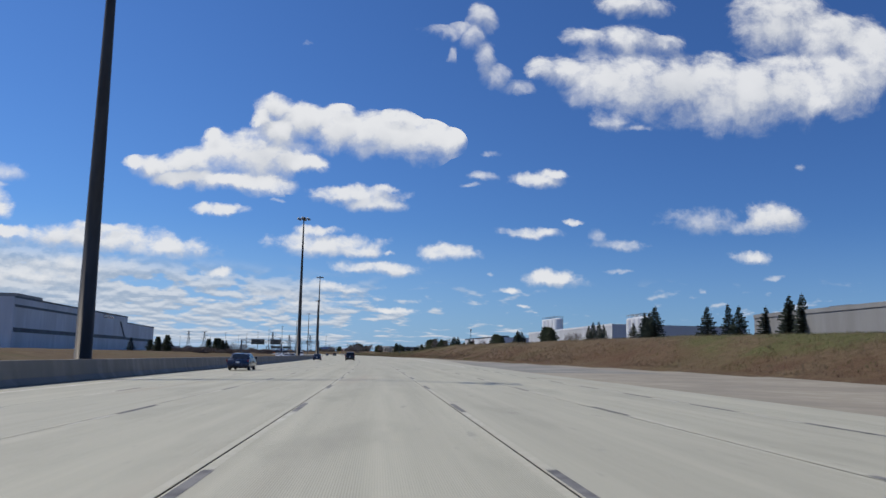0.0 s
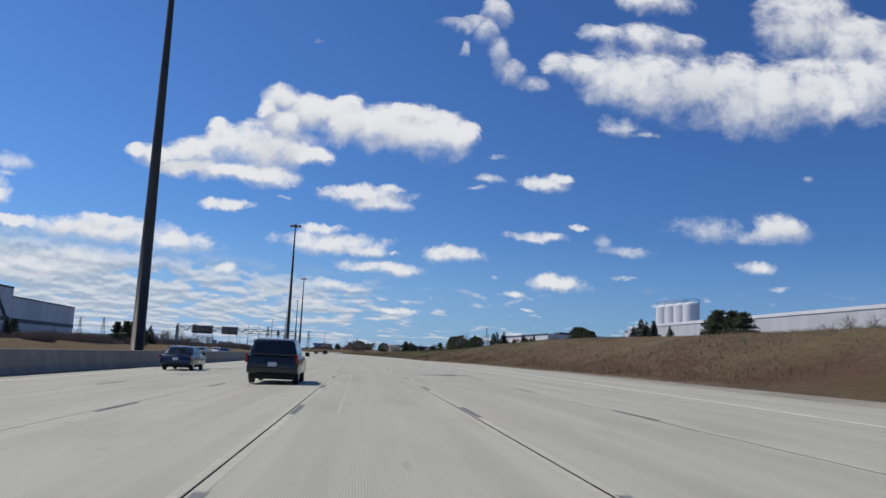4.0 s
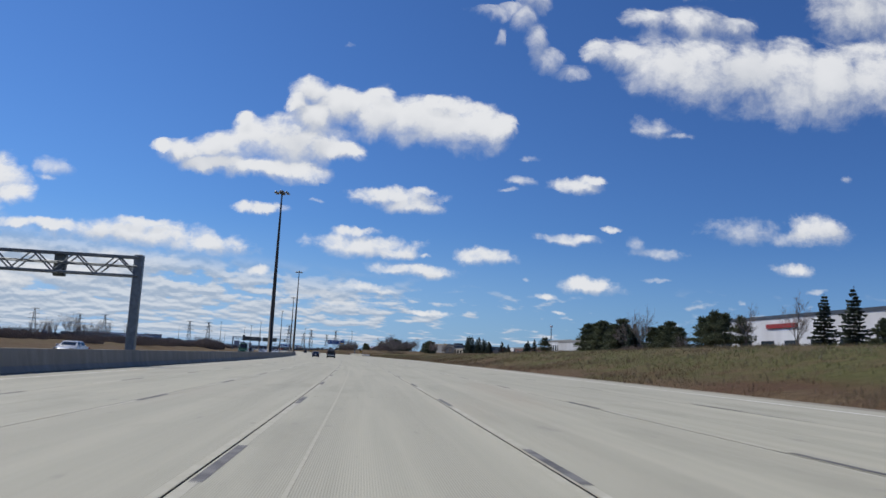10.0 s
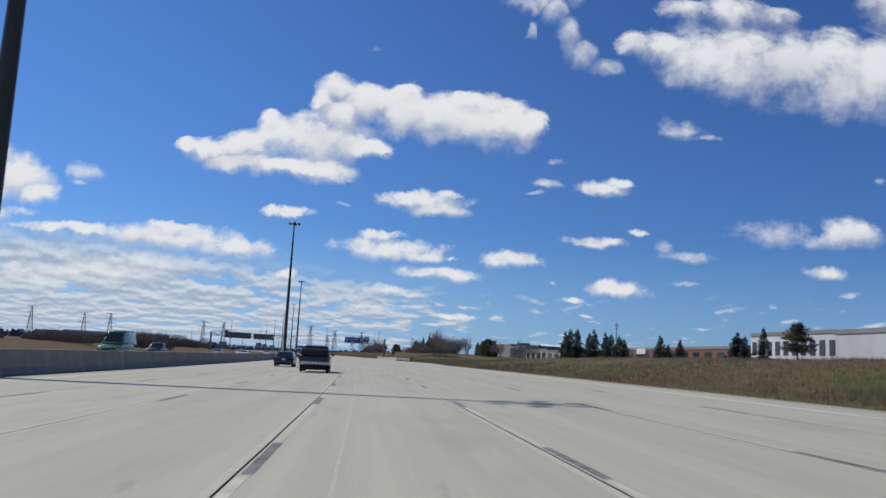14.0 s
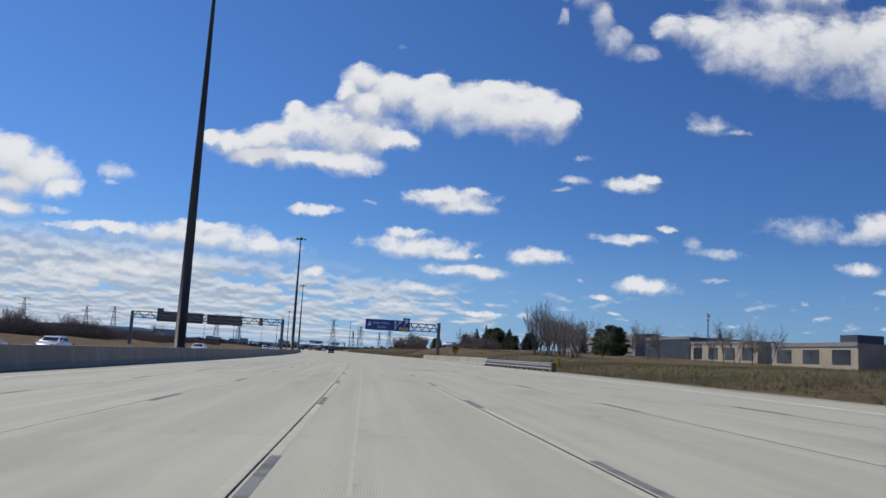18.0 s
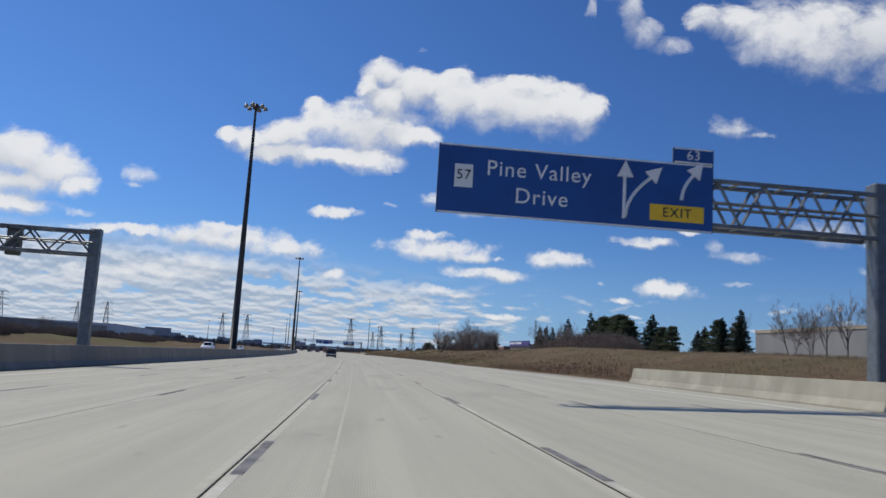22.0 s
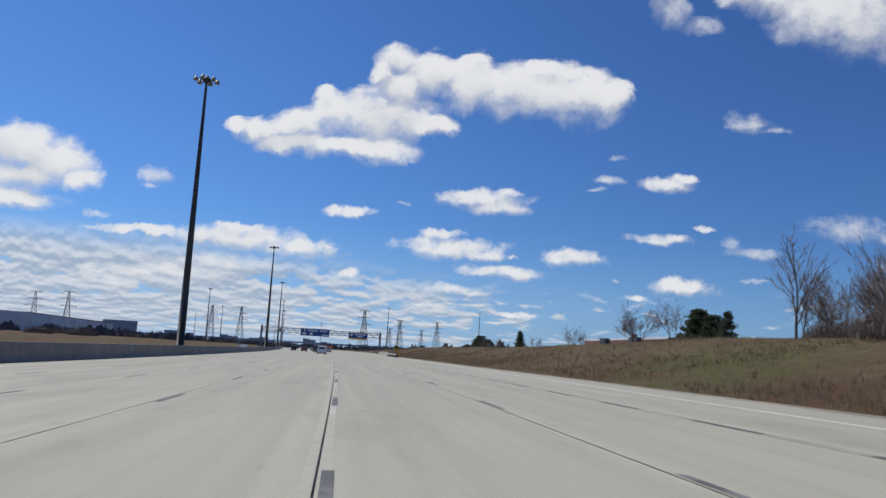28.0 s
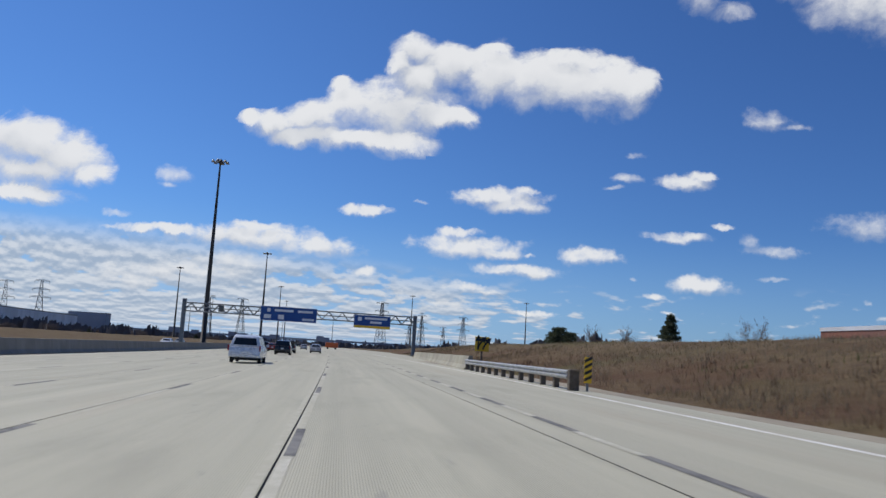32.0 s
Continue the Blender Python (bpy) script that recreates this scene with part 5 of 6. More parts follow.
row("t2", ((462, 55, 5.6), (454, 55, 5.4), (487, 56, 6.0), (484, 57, 6.2)))
# the meadow with the brick hall
row("p3", ((570, 61.1, 9.5),), 1.15)
row("s3", ((576.5, 59.7, 8.9),))
row("s4", ((584.5, 59.7, 8.5),), 1.2)
row("s1", ((670, 57.1, 11.2), (666, 57.1, 11.6), (660, 57, 11.4), (650.5, 57, 10.1), (648.0, 57.4, 11.0), (639, 57, 10.0)), 1.05)
row("s2", ((635.5, 57, 9.4), (632, 57.6, 8.9), (628, 57.2, 8.1), (608.5, 57, 8.4), (606, 57.5, 6.6), (600, 57.1, 7.4), (577, 57, 7.5)), 1.0)
# the grove by the guard rail and what stands behind it
row("b4", ((735, 31.3, 13.1), (733, 33, 11.4), (728, 31, 10.8), (736, 36, 10.6)))
row("b2", ((722, 31, 9.0), (724, 33, 8.8), (717, 32, 8.4), (734.5, 38.1, 10.3), (727, 36, 8.8), (738, 40, 9.6)))
row("b1", ((716.5, 56.9, 10.1), (721, 57.2, 8.8), (727, 57.2, 8.4), (708, 57.1, 8.9), (731, 42, 9.4)), 1.1)
row("b3", ((703.5, 57.2, 8.6), (749, 57.2, 10.3), (754, 56.1, 11.0), (740.5, 56.2, 9.4), (711, 56.2, 9.1)), 1.1)
row("p1", ((782.5, 59.1, 10.2), (776.5, 59.2, 10.9), (770.5, 59, 10.3), (779, 62, 10.4)), 1.3)
row("s1", ((798, 60, 10.1),))
row("b1", ((809.5, 57.1, 13.5), (815, 57.2, 12.7), (819, 57.1, 12.6)), 1.1)
row("b3", ((826.5, 57.1, 12.0), (806, 57.2, 11.7), (823, 57.6, 11.4)), 1.1)
# evergreens and brush on the bank before the bend
row("s3", ((846, 57.1, 10.5), (840.5, 57.2, 11.5)), 1.1)
row("b1", ((842.5, 58, 11.6),))
row("p1", ((852, 59.3, 10.5), (847.5, 60.2, 9.9), (874.5, 59.2, 10.0), (871.5, 60, 10.1)), 1.1)
row("s4", ((861, 60.1, 9.0), (858.5, 60.2, 9.7), (881.5, 60.1, 13.0)), 1.1)
row("p1", ((911, 59, 12.8), (906, 59, 13.4), (901, 60.1, 13.5), (896, 59.2, 13.5), (892, 59.2, 12.2), (903.5, 62, 13.0)), 1.3)
row("s1", ((938.5, 60.1, 14.6), (919.5, 60.1, 15.4), (970.5, 61.2, 13.3), (951, 61.2, 11.0)))
row("s2", ((967, 60.1, 12.6), (960, 60.1, 13.1), (953.5, 60.1, 12.4)), 0.8)
row("t1", ((923.5, 50.1, 7.6), (915.5, 50.1, 8.0), (908.5, 50, 8.6), (902.5, 50.1, 9.0), (896.5, 50.1, 9.1), (891, 50.1, 9.3), (886, 50.1, 9.2), (881.5, 50.2, 9.0), (877, 50.2, 8.7), (872.5, 50.1, 8.2), (869, 50.1, 7.5), (905.5, 53, 9.0), (893.5, 53, 9.4), (883.5, 53, 9.2)), 1.0)
row("b1", ((961.5, 57.2, 15.6), (951, 57, 13.5), (938, 57.1, 13.9)))
row("b3", ((928, 57.2, 12.8), (924.5, 57.2, 12.7)), 1.1)
# the bare wood on the slope
row("b1", ((963, 30.1, 10.9), (952, 30, 10.8), (933, 30.1, 10.5), (923.5, 30.1, 12.4), (911.5, 30.1, 8.6), (903, 30.1, 8.4), (978, 40, 9.4), (973, 39, 9.9), (969, 40, 10.4), (966, 38, 10.6), (961, 36, 10.2)), 1.15)
row("b3", ((988, 33.1, 8.1), (953.5, 33, 10.6), (938.5, 33.1, 11.6), (915, 33.2, 9.4), (907, 33.2, 9.3), (976, 40, 8.8), (969, 37, 9.6), (964, 37, 9.8)), 1.15)
row("b2", ((944, 26, 9.4), (958, 34, 10.2), (930, 32, 9.6), (921, 32, 9.0), (912, 33, 8.8), (906, 32, 8.4)), 1.35)
row("b3", ((945.5, 26.6, 9.0), (962, 40, 8.6), (926, 31, 9.2), (917, 31, 9.6)), 1.25)
row("t1", ((953.5, 32, 6.6), (938.5, 32, 6.0), (918, 33, 5.6), (961, 36, 6.2), (967, 36, 5.8)), 1.2)
row("b3", ((1006, 37, 9.0), (1010, 38, 8.2)), 1.35)
row("p1", ((1035.5, 59.1, 11.2), (1038.5, 60, 10.6), (1033, 60, 10.2)), 1.35)
row("p3", ((1028.5, 60, 10.6),), 0.8)
row("p2", ((1031, 58, 8.4),), 1.0)
row("b3", ((1103.5, 60.3, 10.8), (1133.5, 60, 8.7), (1196, 60, 9.4), (1179, 60, 8.8)), 1.1)
row("p2", ((1261, 73, 11.2), (1256, 75, 9.6), (1268, 74, 9.8)), 1.6)
row("p1", ((1171.8, 65.8, 10.9), (1177, 67, 9.0)), 0.8)
row("b1", ((1100, 62, 9.8), (1136, 58, 6.6), (1179, 60, 6.8), (1168, 61, 6.5), (1118, 66, 6.8), (1060, 52, 7.0)))
row("t1", ((1120, 60, 5.0), (1175, 58, 6.0)), 1.2)

# left side, beyond the opposite lanes
row("p1", ((256, -60, 6.2), (252, -62, 5.6), (372, -60, 7.4), (377, -62, 7.6), (384, -61, 6.6), (390, -63, 6.0), (366, -64, 7.0), (360, -60, 7.2), (300, -75, 5.2), (330, -78, 5.6)))
row("s2", ((396, -62, 5.4), (381, -58, 6.8), (310, -72, 5.6), (368, -58, 6.9), (285, -78, 5.8)))
for k in range(96):
    s = 270 + k * 7.6 + tree_rng.uniform(-4, 4)
    d = tree_rng.uniform(-72, -52)
    tree("t1" if k % 2 else "t2", s, d, ground_z(s, d) + tree_rng.uniform(1.2, 2.8), None, 1.3)
for k in range(26):
    s = 400 + k * 7.5 + tree_rng.uniform(-3, 3)
    d = tree_rng.uniform(-74, -56)
    tree(("b1", "b2", "b3")[k % 3], s, d, ground_z(s, d) + tree_rng.uniform(4.2, 7.2), None, 0.9)
row("b2", ((744, -60, 6.2), (752, -62, 5.6), (773, -60, 6.4), (779, -61, 5.8), (716, -60, 6.0), (737, -58, 5.6), (893, -60, 5.2), (791, -60, 6.2), (862, -60, 6.8)), 1.2)
row("t1", ((742, -58, 4.8), (771, -58, 5.0), (748, -62, 4.4), (780, -57, 4.6), (665, -50, 4.8), (672, -50, 4.8)), 1.4)
for k in range(46):
    s = 950 + k * 16 + tree_rng.uniform(-6, 6)
    d = -tree_rng.uniform(66, 120)
    tree(("t1", "t2", "p2", "t1")[k % 4], s, d, ground_z(s, d) + tree_rng.uniform(1.2, 3.2), None, 1.4)


# ---- grass: one mesh of stalks along the near banks ----
def grid_height(s, d):
    """Height of the land's sheet under many points at once."""
    i = np.clip(np.searchsorted(GRID_S, s) - 1, 0, len(GRID_S) - 2)
    j = np.clip(np.searchsorted(GRID_D, d) - 1, 0, len(GRID_D) - 2)
    u = (s - GRID_S[i]) / (GRID_S[i + 1] - GRID_S[i])
    v = (d - GRID_D[j]) / (GRID_D[j + 1] - GRID_D[j])
    return (GRID_Z[i, j] * (1 - u) + GRID_Z[i + 1, j] * u) * (1 - v) + (GRID_Z[i, j + 1] * (1 - u) + GRID_Z[i + 1, j + 1] * u) * v


def drifts(s, d, cell, rng):
    """Soft patches between 0 and 1 over the bank."""
    tab = rng.random((int(1400 / cell) + 3, int(80 / cell) + 3))
    a, b = (s + 60) / cell, d / cell
    i, j = a.astype(int), b.astype(int)
    u, v = a - i, b - j
    u, v = u * u * (3 - 2 * u), v * v * (3 - 2 * v)
    return (tab[i, j] * (1 - u) + tab[i + 1, j] * u) * (1 - v) + (tab[i, j + 1] * (1 - u) + tab[i + 1, j + 1] * u) * v


def build_grass(name, count, blades, seed, material, d_lo, d_hi, hgt, thick, label, spots=()):
    """Tufts of thin leaning blades, gathered in drifts along the bank."""
    rng = np.random.default_rng(seed)
    s = rng.uniform(-20, 1200, count)
    foot = np.interp(s, FOOT_S, FOOT_D)
    d = foot + d_lo + (d_hi - d_lo) * rng.random(count) ** 1.35
    grow = 0.6 * drifts(s, d, 9.0, rng) + 0.4 * drifts(s, d, 3.0, rng)
    keep = grow + rng.uniform(-0.18, 0.18, count) > thick
    if spots:
        near = np.zeros(count, bool)
        for a, b, c, e in spots:
            near |= ((s - a) / c) ** 2 + ((d - b) / e) ** 2 < rng.uniform(0.4, 1.1, count)
        keep = near | (grow > 0.72)
    s, d, grow = s[keep], d[keep], grow[keep]
    n = len(s)
    psi = np.interp(s, _s, _psi)
    base = np.stack([np.interp(s, _s, _X) + d * np.cos(psi), np.interp(s, _s, _Y) + d * np.sin(psi), grid_height(s, d) - 0.04], 1)
    base = np.repeat(base, blades, 0)
    m = n * blades
    a = rng.uniform(0, 6.283, m)
    l = hgt * (0.55 + 0.9 * np.repeat(grow, blades)) * rng.uniform(0.45, 1.15, m)
    out = np.stack([np.cos(a), np.sin(a), np.zeros(m)], 1)
    side = np.stack([-out[:, 1], out[:, 0], np.zeros(m)], 1) * rng.uniform(0.009, 0.022, m)[:, None]
    base = base + out * (rng.random(m) * 0.35)[:, None]
    tip = base + out * (l * rng.uniform(0.08, 0.5, m))[:, None]
    tip[:, 2] += l
    verts = np.stack([base - side, base + side, tip], 1).reshape(-1, 3)
    me = bpy.data.meshes.new(name)
    me.vertices.add(3 * m)
    me.vertices.foreach_set("co", verts.astype(np.float32).ravel())
    me.loops.add(3 * m)
    me.loops.foreach_set("vertex_index", np.arange(3 * m, dtype=np.int32))
    me.polygons.add(m)
    me.polygons.foreach_set("loop_start", np.arange(0, 3 * m, 3, dtype=np.int32))
    me.update()
    me.validate()
    me.materials.append(material)
    tagged(new(name, me), label, "grass", kind="stuff")


GREEN_SPOTS = ((500, 22, 40, 6), (560, 19, 40, 5), (55, 40, 45, 8), (270, 32, 16, 5), (330, 25, 34, 8), (365, 27, 40, 9), (405, 26, 40, 9), (435, 28, 30, 9), (600, 21, 40, 8), (650, 30, 60, 16), (855, 17.5, 22, 1.8), (961, 25, 9, 5))
build_grass("dry_grass", 110000, 5, 3, M_STRAW, 0.2, 26, 0.27, 0.44, "tall dry straw-coloured grass on the roadside bank")
build_grass("dead_stalks", 18000, 5, 5, M_STALK, 0.3, 8, 0.36, 0.52, "dark reddish-brown weed stalks along the foot of the bank")
build_grass("green_grass", 45000, 5, 4, M_GREEN, 0.4, 24, 0.26, 0.6, "short new green grass in patches on the bank", GREEN_SPOTS)


# ---- buildings ----
def building(name, label, s0, s1, d0, d1, top, wall, base=None, panels=None, trim=None, parts=()):
    """A flat-roofed block; d0 is the side that faces the road."""
    z0 = min(ground_z(s0, d0), ground_z(s1, d0)) - 1.0 if base is None else base
    b = thing(name, label, "building")
    m = place((s0 + s1) / 2, d0, 0)
    hl, dep = (s1 - s0) / 2, d1 - d0
    lo, hi = (min(0, dep), -hl, z0), (max(0, dep), hl, top)
    part("wall", new_box(lo, hi), wall, b).matrix_basis = m
    part("roof", new_box((lo[0] + 0.3, -hl + 0.3, top + 0.004), (hi[0] - 0.3, hl - 0.3, top + 0.12)), M_ROOF, b).matrix_basis = m
    sgn = -1 if dep > 0 else 1
    part("parapet", new_box((min(sgn * 0.12, sgn * 0.003), -hl - 0.05, top - 0.35), (max(sgn * 0.12, sgn * 0.003), hl + 0.05, top + 0.25)), trim or M_WALL_G, b).matrix_basis = m
    if panels:
        n, pm, za, zb = panels
        for i in range(n):
            y0 = -hl + 2 * hl * (i + 0.22) / n
            y1 = -hl + 2 * hl * (i + 0.78) / n
            w = part("window", new_box((min(sgn * 0.08, sgn * 0.004), y0, za), (max(sgn * 0.08, sgn * 0.004), y1, zb)), pm, b)
            w.matrix_basis = m
    for nm, lo2, hi2, pm in parts:
        part(nm, new_box(lo2, hi2, 0.02), pm, b).matrix_basis = m
    return b


building("warehouse", "long low grey warehouse behind the bank", 40, 125, 62, 110, 8.6, M_WALL_G, parts=(("roof_unit", (6, 26, 8.6), (9, 31, 9.7), M_GALV), ("roof_unit", (8, 0, 8.6), (11, 4, 9.6), M_GALV)))
building("factory", "long pale metal-clad factory hall", 238, 346, 76, 120, 11.9, M_WALL_P, trim=M_SILO, parts=(("roof_unit", (10, -20, 11.9), (14, -14, 13.2), M_GALV),))
building("factory_annex", "lower white annex of the factory", 346, 352, 78, 104, 11.0, M_WALL_W)
building("warehouse", "wide white warehouse with a dark roof edge and red sign", 419, 490, 75, 128, 11.7, M_WALL_W, trim=M_WALL_D, panels=(9, M_WINDOW, 6.4, 7.4), parts=(("sign_bar", (-0.25, 6, 9.6), (-0.05, 16, 10.4), M_TAIL), ("roof_unit", (8, -24, 11.7), (13, -17, 13.0), M_WALL_D), ("roof_unit", (20, 2, 11.7), (24, 8, 12.8), M_GALV)))
building("warehouse", "pale grey metal warehouse beside the meadow", 527, 566, 64, 92, 8.0, M_WALL_P)
building("brick_office", "low red brick office", 500, 524, 66, 84, 6.2, M_BRICK, panels=(5, M_WINDOW, 4.0, 5.4))
building("office", "white two-storey office with dark window bands", 577, 603, 72, 90, 9.0, M_WALL_W, panels=(10, M_WINDOW, 5.2, 7.6))
building("brick_office", "long low red brick building behind the meadow", 606, 684, 75, 97, 7.0, M_BRICK, panels=(14, M_WINDOW, 4.6, 6.0), parts=(("sign_bar", (-0.4, 14, 5.6), (-0.1, 20, 7.0), M_SIGNWHITE),))
building("pavilion", "cream pavilion with dark glazed openings", 696.5, 718.5, 66, 82, 6.0, M_WALL_C, panels=(3, M_WINDOW, 3.2, 5.2), parts=(("roof_lantern", (2, -8, 6.0), (6, -4, 7.4), M_WALL_D),))
building("pavilion", "cream low hall with dark bays", 728, 754.8, 69, 90, 6.8, M_WALL_C, panels=(4, M_WINDOW, 3.6, 5.8), parts=(("chimney", (3, 7, 6.8), (3.6, 7.6, 8.8), M_WALL_D),))
building("store", "dark grey flat-roofed store", 755, 779, 69, 92, 8.0, M_WALL_D)
building("warehouse", "long beige warehouse behind bare trees", 800, 869, 75, 110, 9.7, M_WALL_G, trim=M_WALL_C, parts=(("roof_unit", (9, -20, 9.7), (13, -12, 10.9), M_WALL_D),))
sign_b = building("storage_building", "low storage building with a violet sign board", 962, 987, 56, 70, 6.9, M_WALL_C)
M_VIOLET = mat("violet_sign_sheet", (0.06, 0.045, 0.20), (0.05, 0.038, 0.17), 1, 0.5, bump=0)
sbm = part("sign_board", new_box((-0.4, -12.4, 6.3), (-0.14, 12.4, 8.0), 0.02), M_VIOLET, sign_b)
sbm.matrix_basis = place(974.5, 56, 0)
for y0, y1 in ((6.5, 11.5), (5.0, 6.1), (-3.0, 4.0)):
    q = part("word_bar", new_box((-0.44, y0, 7.0), (-0.405, y1, 7.6)), M_SIGNWHITE, sbm)
building("school", "long red brick school with flat roofs", 1092, 1150, 80, 112, 8.4, M_BRICK, panels=(8, M_WINDOW, 5.4, 7.0), trim=M_WALL_W, parts=(("chimney", (6, 6, 8.2), (7.2, 7.2, 10.2), M_BRICK), ("stair_tower", (-1.5, 8, 3.0), (-0.01, 12, 8.6), M_WALL_D), ("stair_tower", (-1.5, -14, 3.0), (-0.01, -9, 8.6), M_WALL_D)))
building("shed", "distant low red-roofed hall", 1185, 1230, 95, 120, 5.2, M_BRICK)

# left
left_b = building("factory", "large white and grey factory with dark bands", 270, 416, -111, -170, 17.4, M_WALL_W, trim=M_WALL_D)
for y0, y1, z0, z1 in ((-72, 72, 6.2, 7.6), (-72, 0, 14.2, 15.0)):
    part("dark_band", new_box((0.02, y0, z0), (0.18, y1, z1)), M_WALL_D, left_b).matrix_basis = place(343, -111, 0)
for y in (4, 58):
    bm = bmesh.new()
    vs = [bm.verts.new(v) for v in ((0.06, y, 14.6), (0.06, y + 3, 14.6), (0.06, y + 12, 7.4), (0.06, y + 9, 7.4))]
    f = bm.faces.new(vs)
    bmesh.ops.solidify(bm, geom=[f], thickness=0.1)
    part("slanted_band", bm, M_WALL_D, left_b).matrix_basis = place(343, -111, 0)
part("roof_unit", new_box((-20, -50, 17.4), (-8, -24, 20.0), 0.05), M_WALL_G, left_b).matrix_basis = place(343, -111, 0)
q = part("sign_bar", new_box((0.05, 30, 15.4), (0.12, 46, 16.6)), M_TAIL, left_b)
q.matrix_basis = place(343, -111, 0)
left_c = building("factory_annex", "lower white wing with a dark band", 416, 494, -111.5, -160, 14.6, M_WALL_W, trim=M_WALL_G)
part("dark_band", new_box((0.02, -39, 6.0), (0.18, 39, 7.4)), M_WALL_D, left_c).matrix_basis = place(455, -111.5, 0)
building("warehouse", "white distribution warehouse beyond the shrubs", 1380, 1600, -150, -230, 11.5, M_WALL_W, trim=M_WALL_G)
building("warehouse", "dim low grey metal shed", 1160, 1240, -165, -210, 8.0, M_WALL_G)
# the taller, farther sheds take the wall colour with haze painted in
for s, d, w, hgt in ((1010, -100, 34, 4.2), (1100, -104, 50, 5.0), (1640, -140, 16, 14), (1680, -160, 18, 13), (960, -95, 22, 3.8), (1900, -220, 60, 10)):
    building("depot", "low grey industrial shed among shrubs", s - w / 2, s + w / 2, d, d - 25, ground_z(s, d) + hgt, M_WALL_G if hgt < 6 else M_FAR_HAZED)


def silo(s, d, top, radius, base):
    t = thing("silo", "white cylindrical storage silo with a domed top and railing", "silo", "silos")
    bm = bmesh.new()
    lathe(bm, [(radius, base), (radius, top - 0.4), (radius * 0.92, top - 0.1), (radius * 0.3, top + 0.25)], 24)
    part("shell", bm, M_SILO, t, smooth_faces=False)
    bm = bmesh.new()
    for k in range(10):
        a = 6.283 * k / 10
        p = Vector((radius * 0.95 * math.cos(a), radius * 0.95 * math.sin(a), top - 0.2))
        a2 = 6.283 * (k + 1) / 10
        p2 = Vector((radius * 0.95 * math.cos(a2), radius * 0.95 * math.sin(a2), top - 0.2))
        rod(bm, p, p + Vector((0, 0, 1.1)), 0.03)
        rod(bm, p + Vector((0, 0, 1.1)), p2 + Vector((0, 0, 1.1)), 0.03)
    part("railing", bm, M_GALV, t)
    bm = bmesh.new()
    rod(bm, (radius + 0.15, 0, base), (radius + 0.15, 0, top + 0.9), 0.09)
    part("ladder", bm, M_GALV, t)
    t.matrix_basis = place(s, d, 0)


for i in range(4):
    silo(330 - 4.6 * i, 80 + 0.3 * i, 17.2, 1.95, 4)
    silo(205 - 3.4 * i, 70, 12.0, 1.3, 4)


# ---- pylons and wires ----
def pylon(height):
    t = thing("transmission_pylon", "grey steel lattice transmission pylon", "pylon", "transmission pylons")
    bm = bmesh.new()
    def leg(z):
        f = z / height
        return 4.2 * (1 - f) ** 1.2 + 0.8
    zs = [0, 0.17, 0.33, 0.48, 0.62, 0.74, 0.86, 1.0]
    for a, b in zip(zs, zs[1:]):
        za, zb = a * height, b * height
        ra, rb = leg(za), leg(zb)
        for sx, sy in ((1, 1), (1, -1), (-1, -1), (-1, 1)):
            rod(bm, (sx * ra, sy * ra, za), (sx * rb, sy * rb, zb), 0.22)
        cs = ((1, 1), (1, -1), (-1, -1), (-1, 1))
        for (ax, ay), (bx, by) in zip(cs, cs[1:] + cs[:1]):
            rod(bm, (ax * ra, ay * ra, za), (bx * rb, by * rb, zb), 0.12)
            rod(bm, (bx * ra, by * ra, za), (ax * rb, ay * rb, zb), 0.12)
            rod(bm, (ax * rb, ay * rb, zb), (bx * rb, by * rb, zb), 0.12)
    part("tower", bm, M_PYLON, t)
    for z, l in ((0.66, 8.5), (0.82, 7.0), (0.99, 6.0)):
        bm = bmesh.new()
        for sx in (-1, 1):
            for sy in (-0.7, 0.7):
                rod(bm, (0, sy, z * height), (sx * l, 0, z * height + 0.4), 0.16)
                rod(bm, (0, sy, z * height + 1.6), (sx * l, 0, z * height + 0.4), 0.13)
            rod(bm, (sx * l, 0, z * height + 0.4), (sx * l, 0, z * height - 1.6), 0.14)
        part("cross_arm", bm, M_PYLON, t)
    return t


PYLONS = ((1855, -285, 0, 20), (1812, -240, 0, 20), (1903, -102, 0, 20), (1901, -68, 0, 20), (1795, 70, 0, 20), (2010, 140, 0, 20), (1990, 188, 0, 20), (2400, 175, 0, 20), (2400, 235, 0, 20), (1700, -330, 0, 20))
first_pylon = pylon(45.0)
first_pylon.matrix_basis = place(*PYLONS[0])
for p in PYLONS[1:]:
    copy_thing(first_pylon, place(*p))


# ---- far woods, sheds and towers along the horizon ----
def far_woods(name, s0, s1, d0, d1, n, lo, hi, seed, label):
    """A belt of bare and dark crowns far off."""
    rng = random.Random(seed)
    so = Soup()
    for i in range(n):
        s, d = rng.uniform(s0, s1), rng.uniform(d0, d1)
        c = at(s, d, ground_z(s, d))
        w, h = rng.uniform(3, 8), rng.uniform(lo, hi)
        for k in range(16):
            a, r = rng.uniform(0, 6.283), w * math.sqrt(rng.random())
            p = c + Vector((r * math.cos(a), r * math.sin(a), -0.5))
            t = h * rng.uniform(0.55, 1.0) * (1 - 0.4 * (r / w) ** 2)
            x = Vector((math.cos(a + 1.5), math.sin(a + 1.5), 0)) * rng.uniform(0.6, 1.6)
            so.quad(p - x, p + x, p + x * 0.7 + Vector((0, 0, t * 0.85)), p - x * 0.4 + Vector((0, 0, t)))
    tagged(so.mesh(name, M_FAR), label, "woods", kind="stuff")


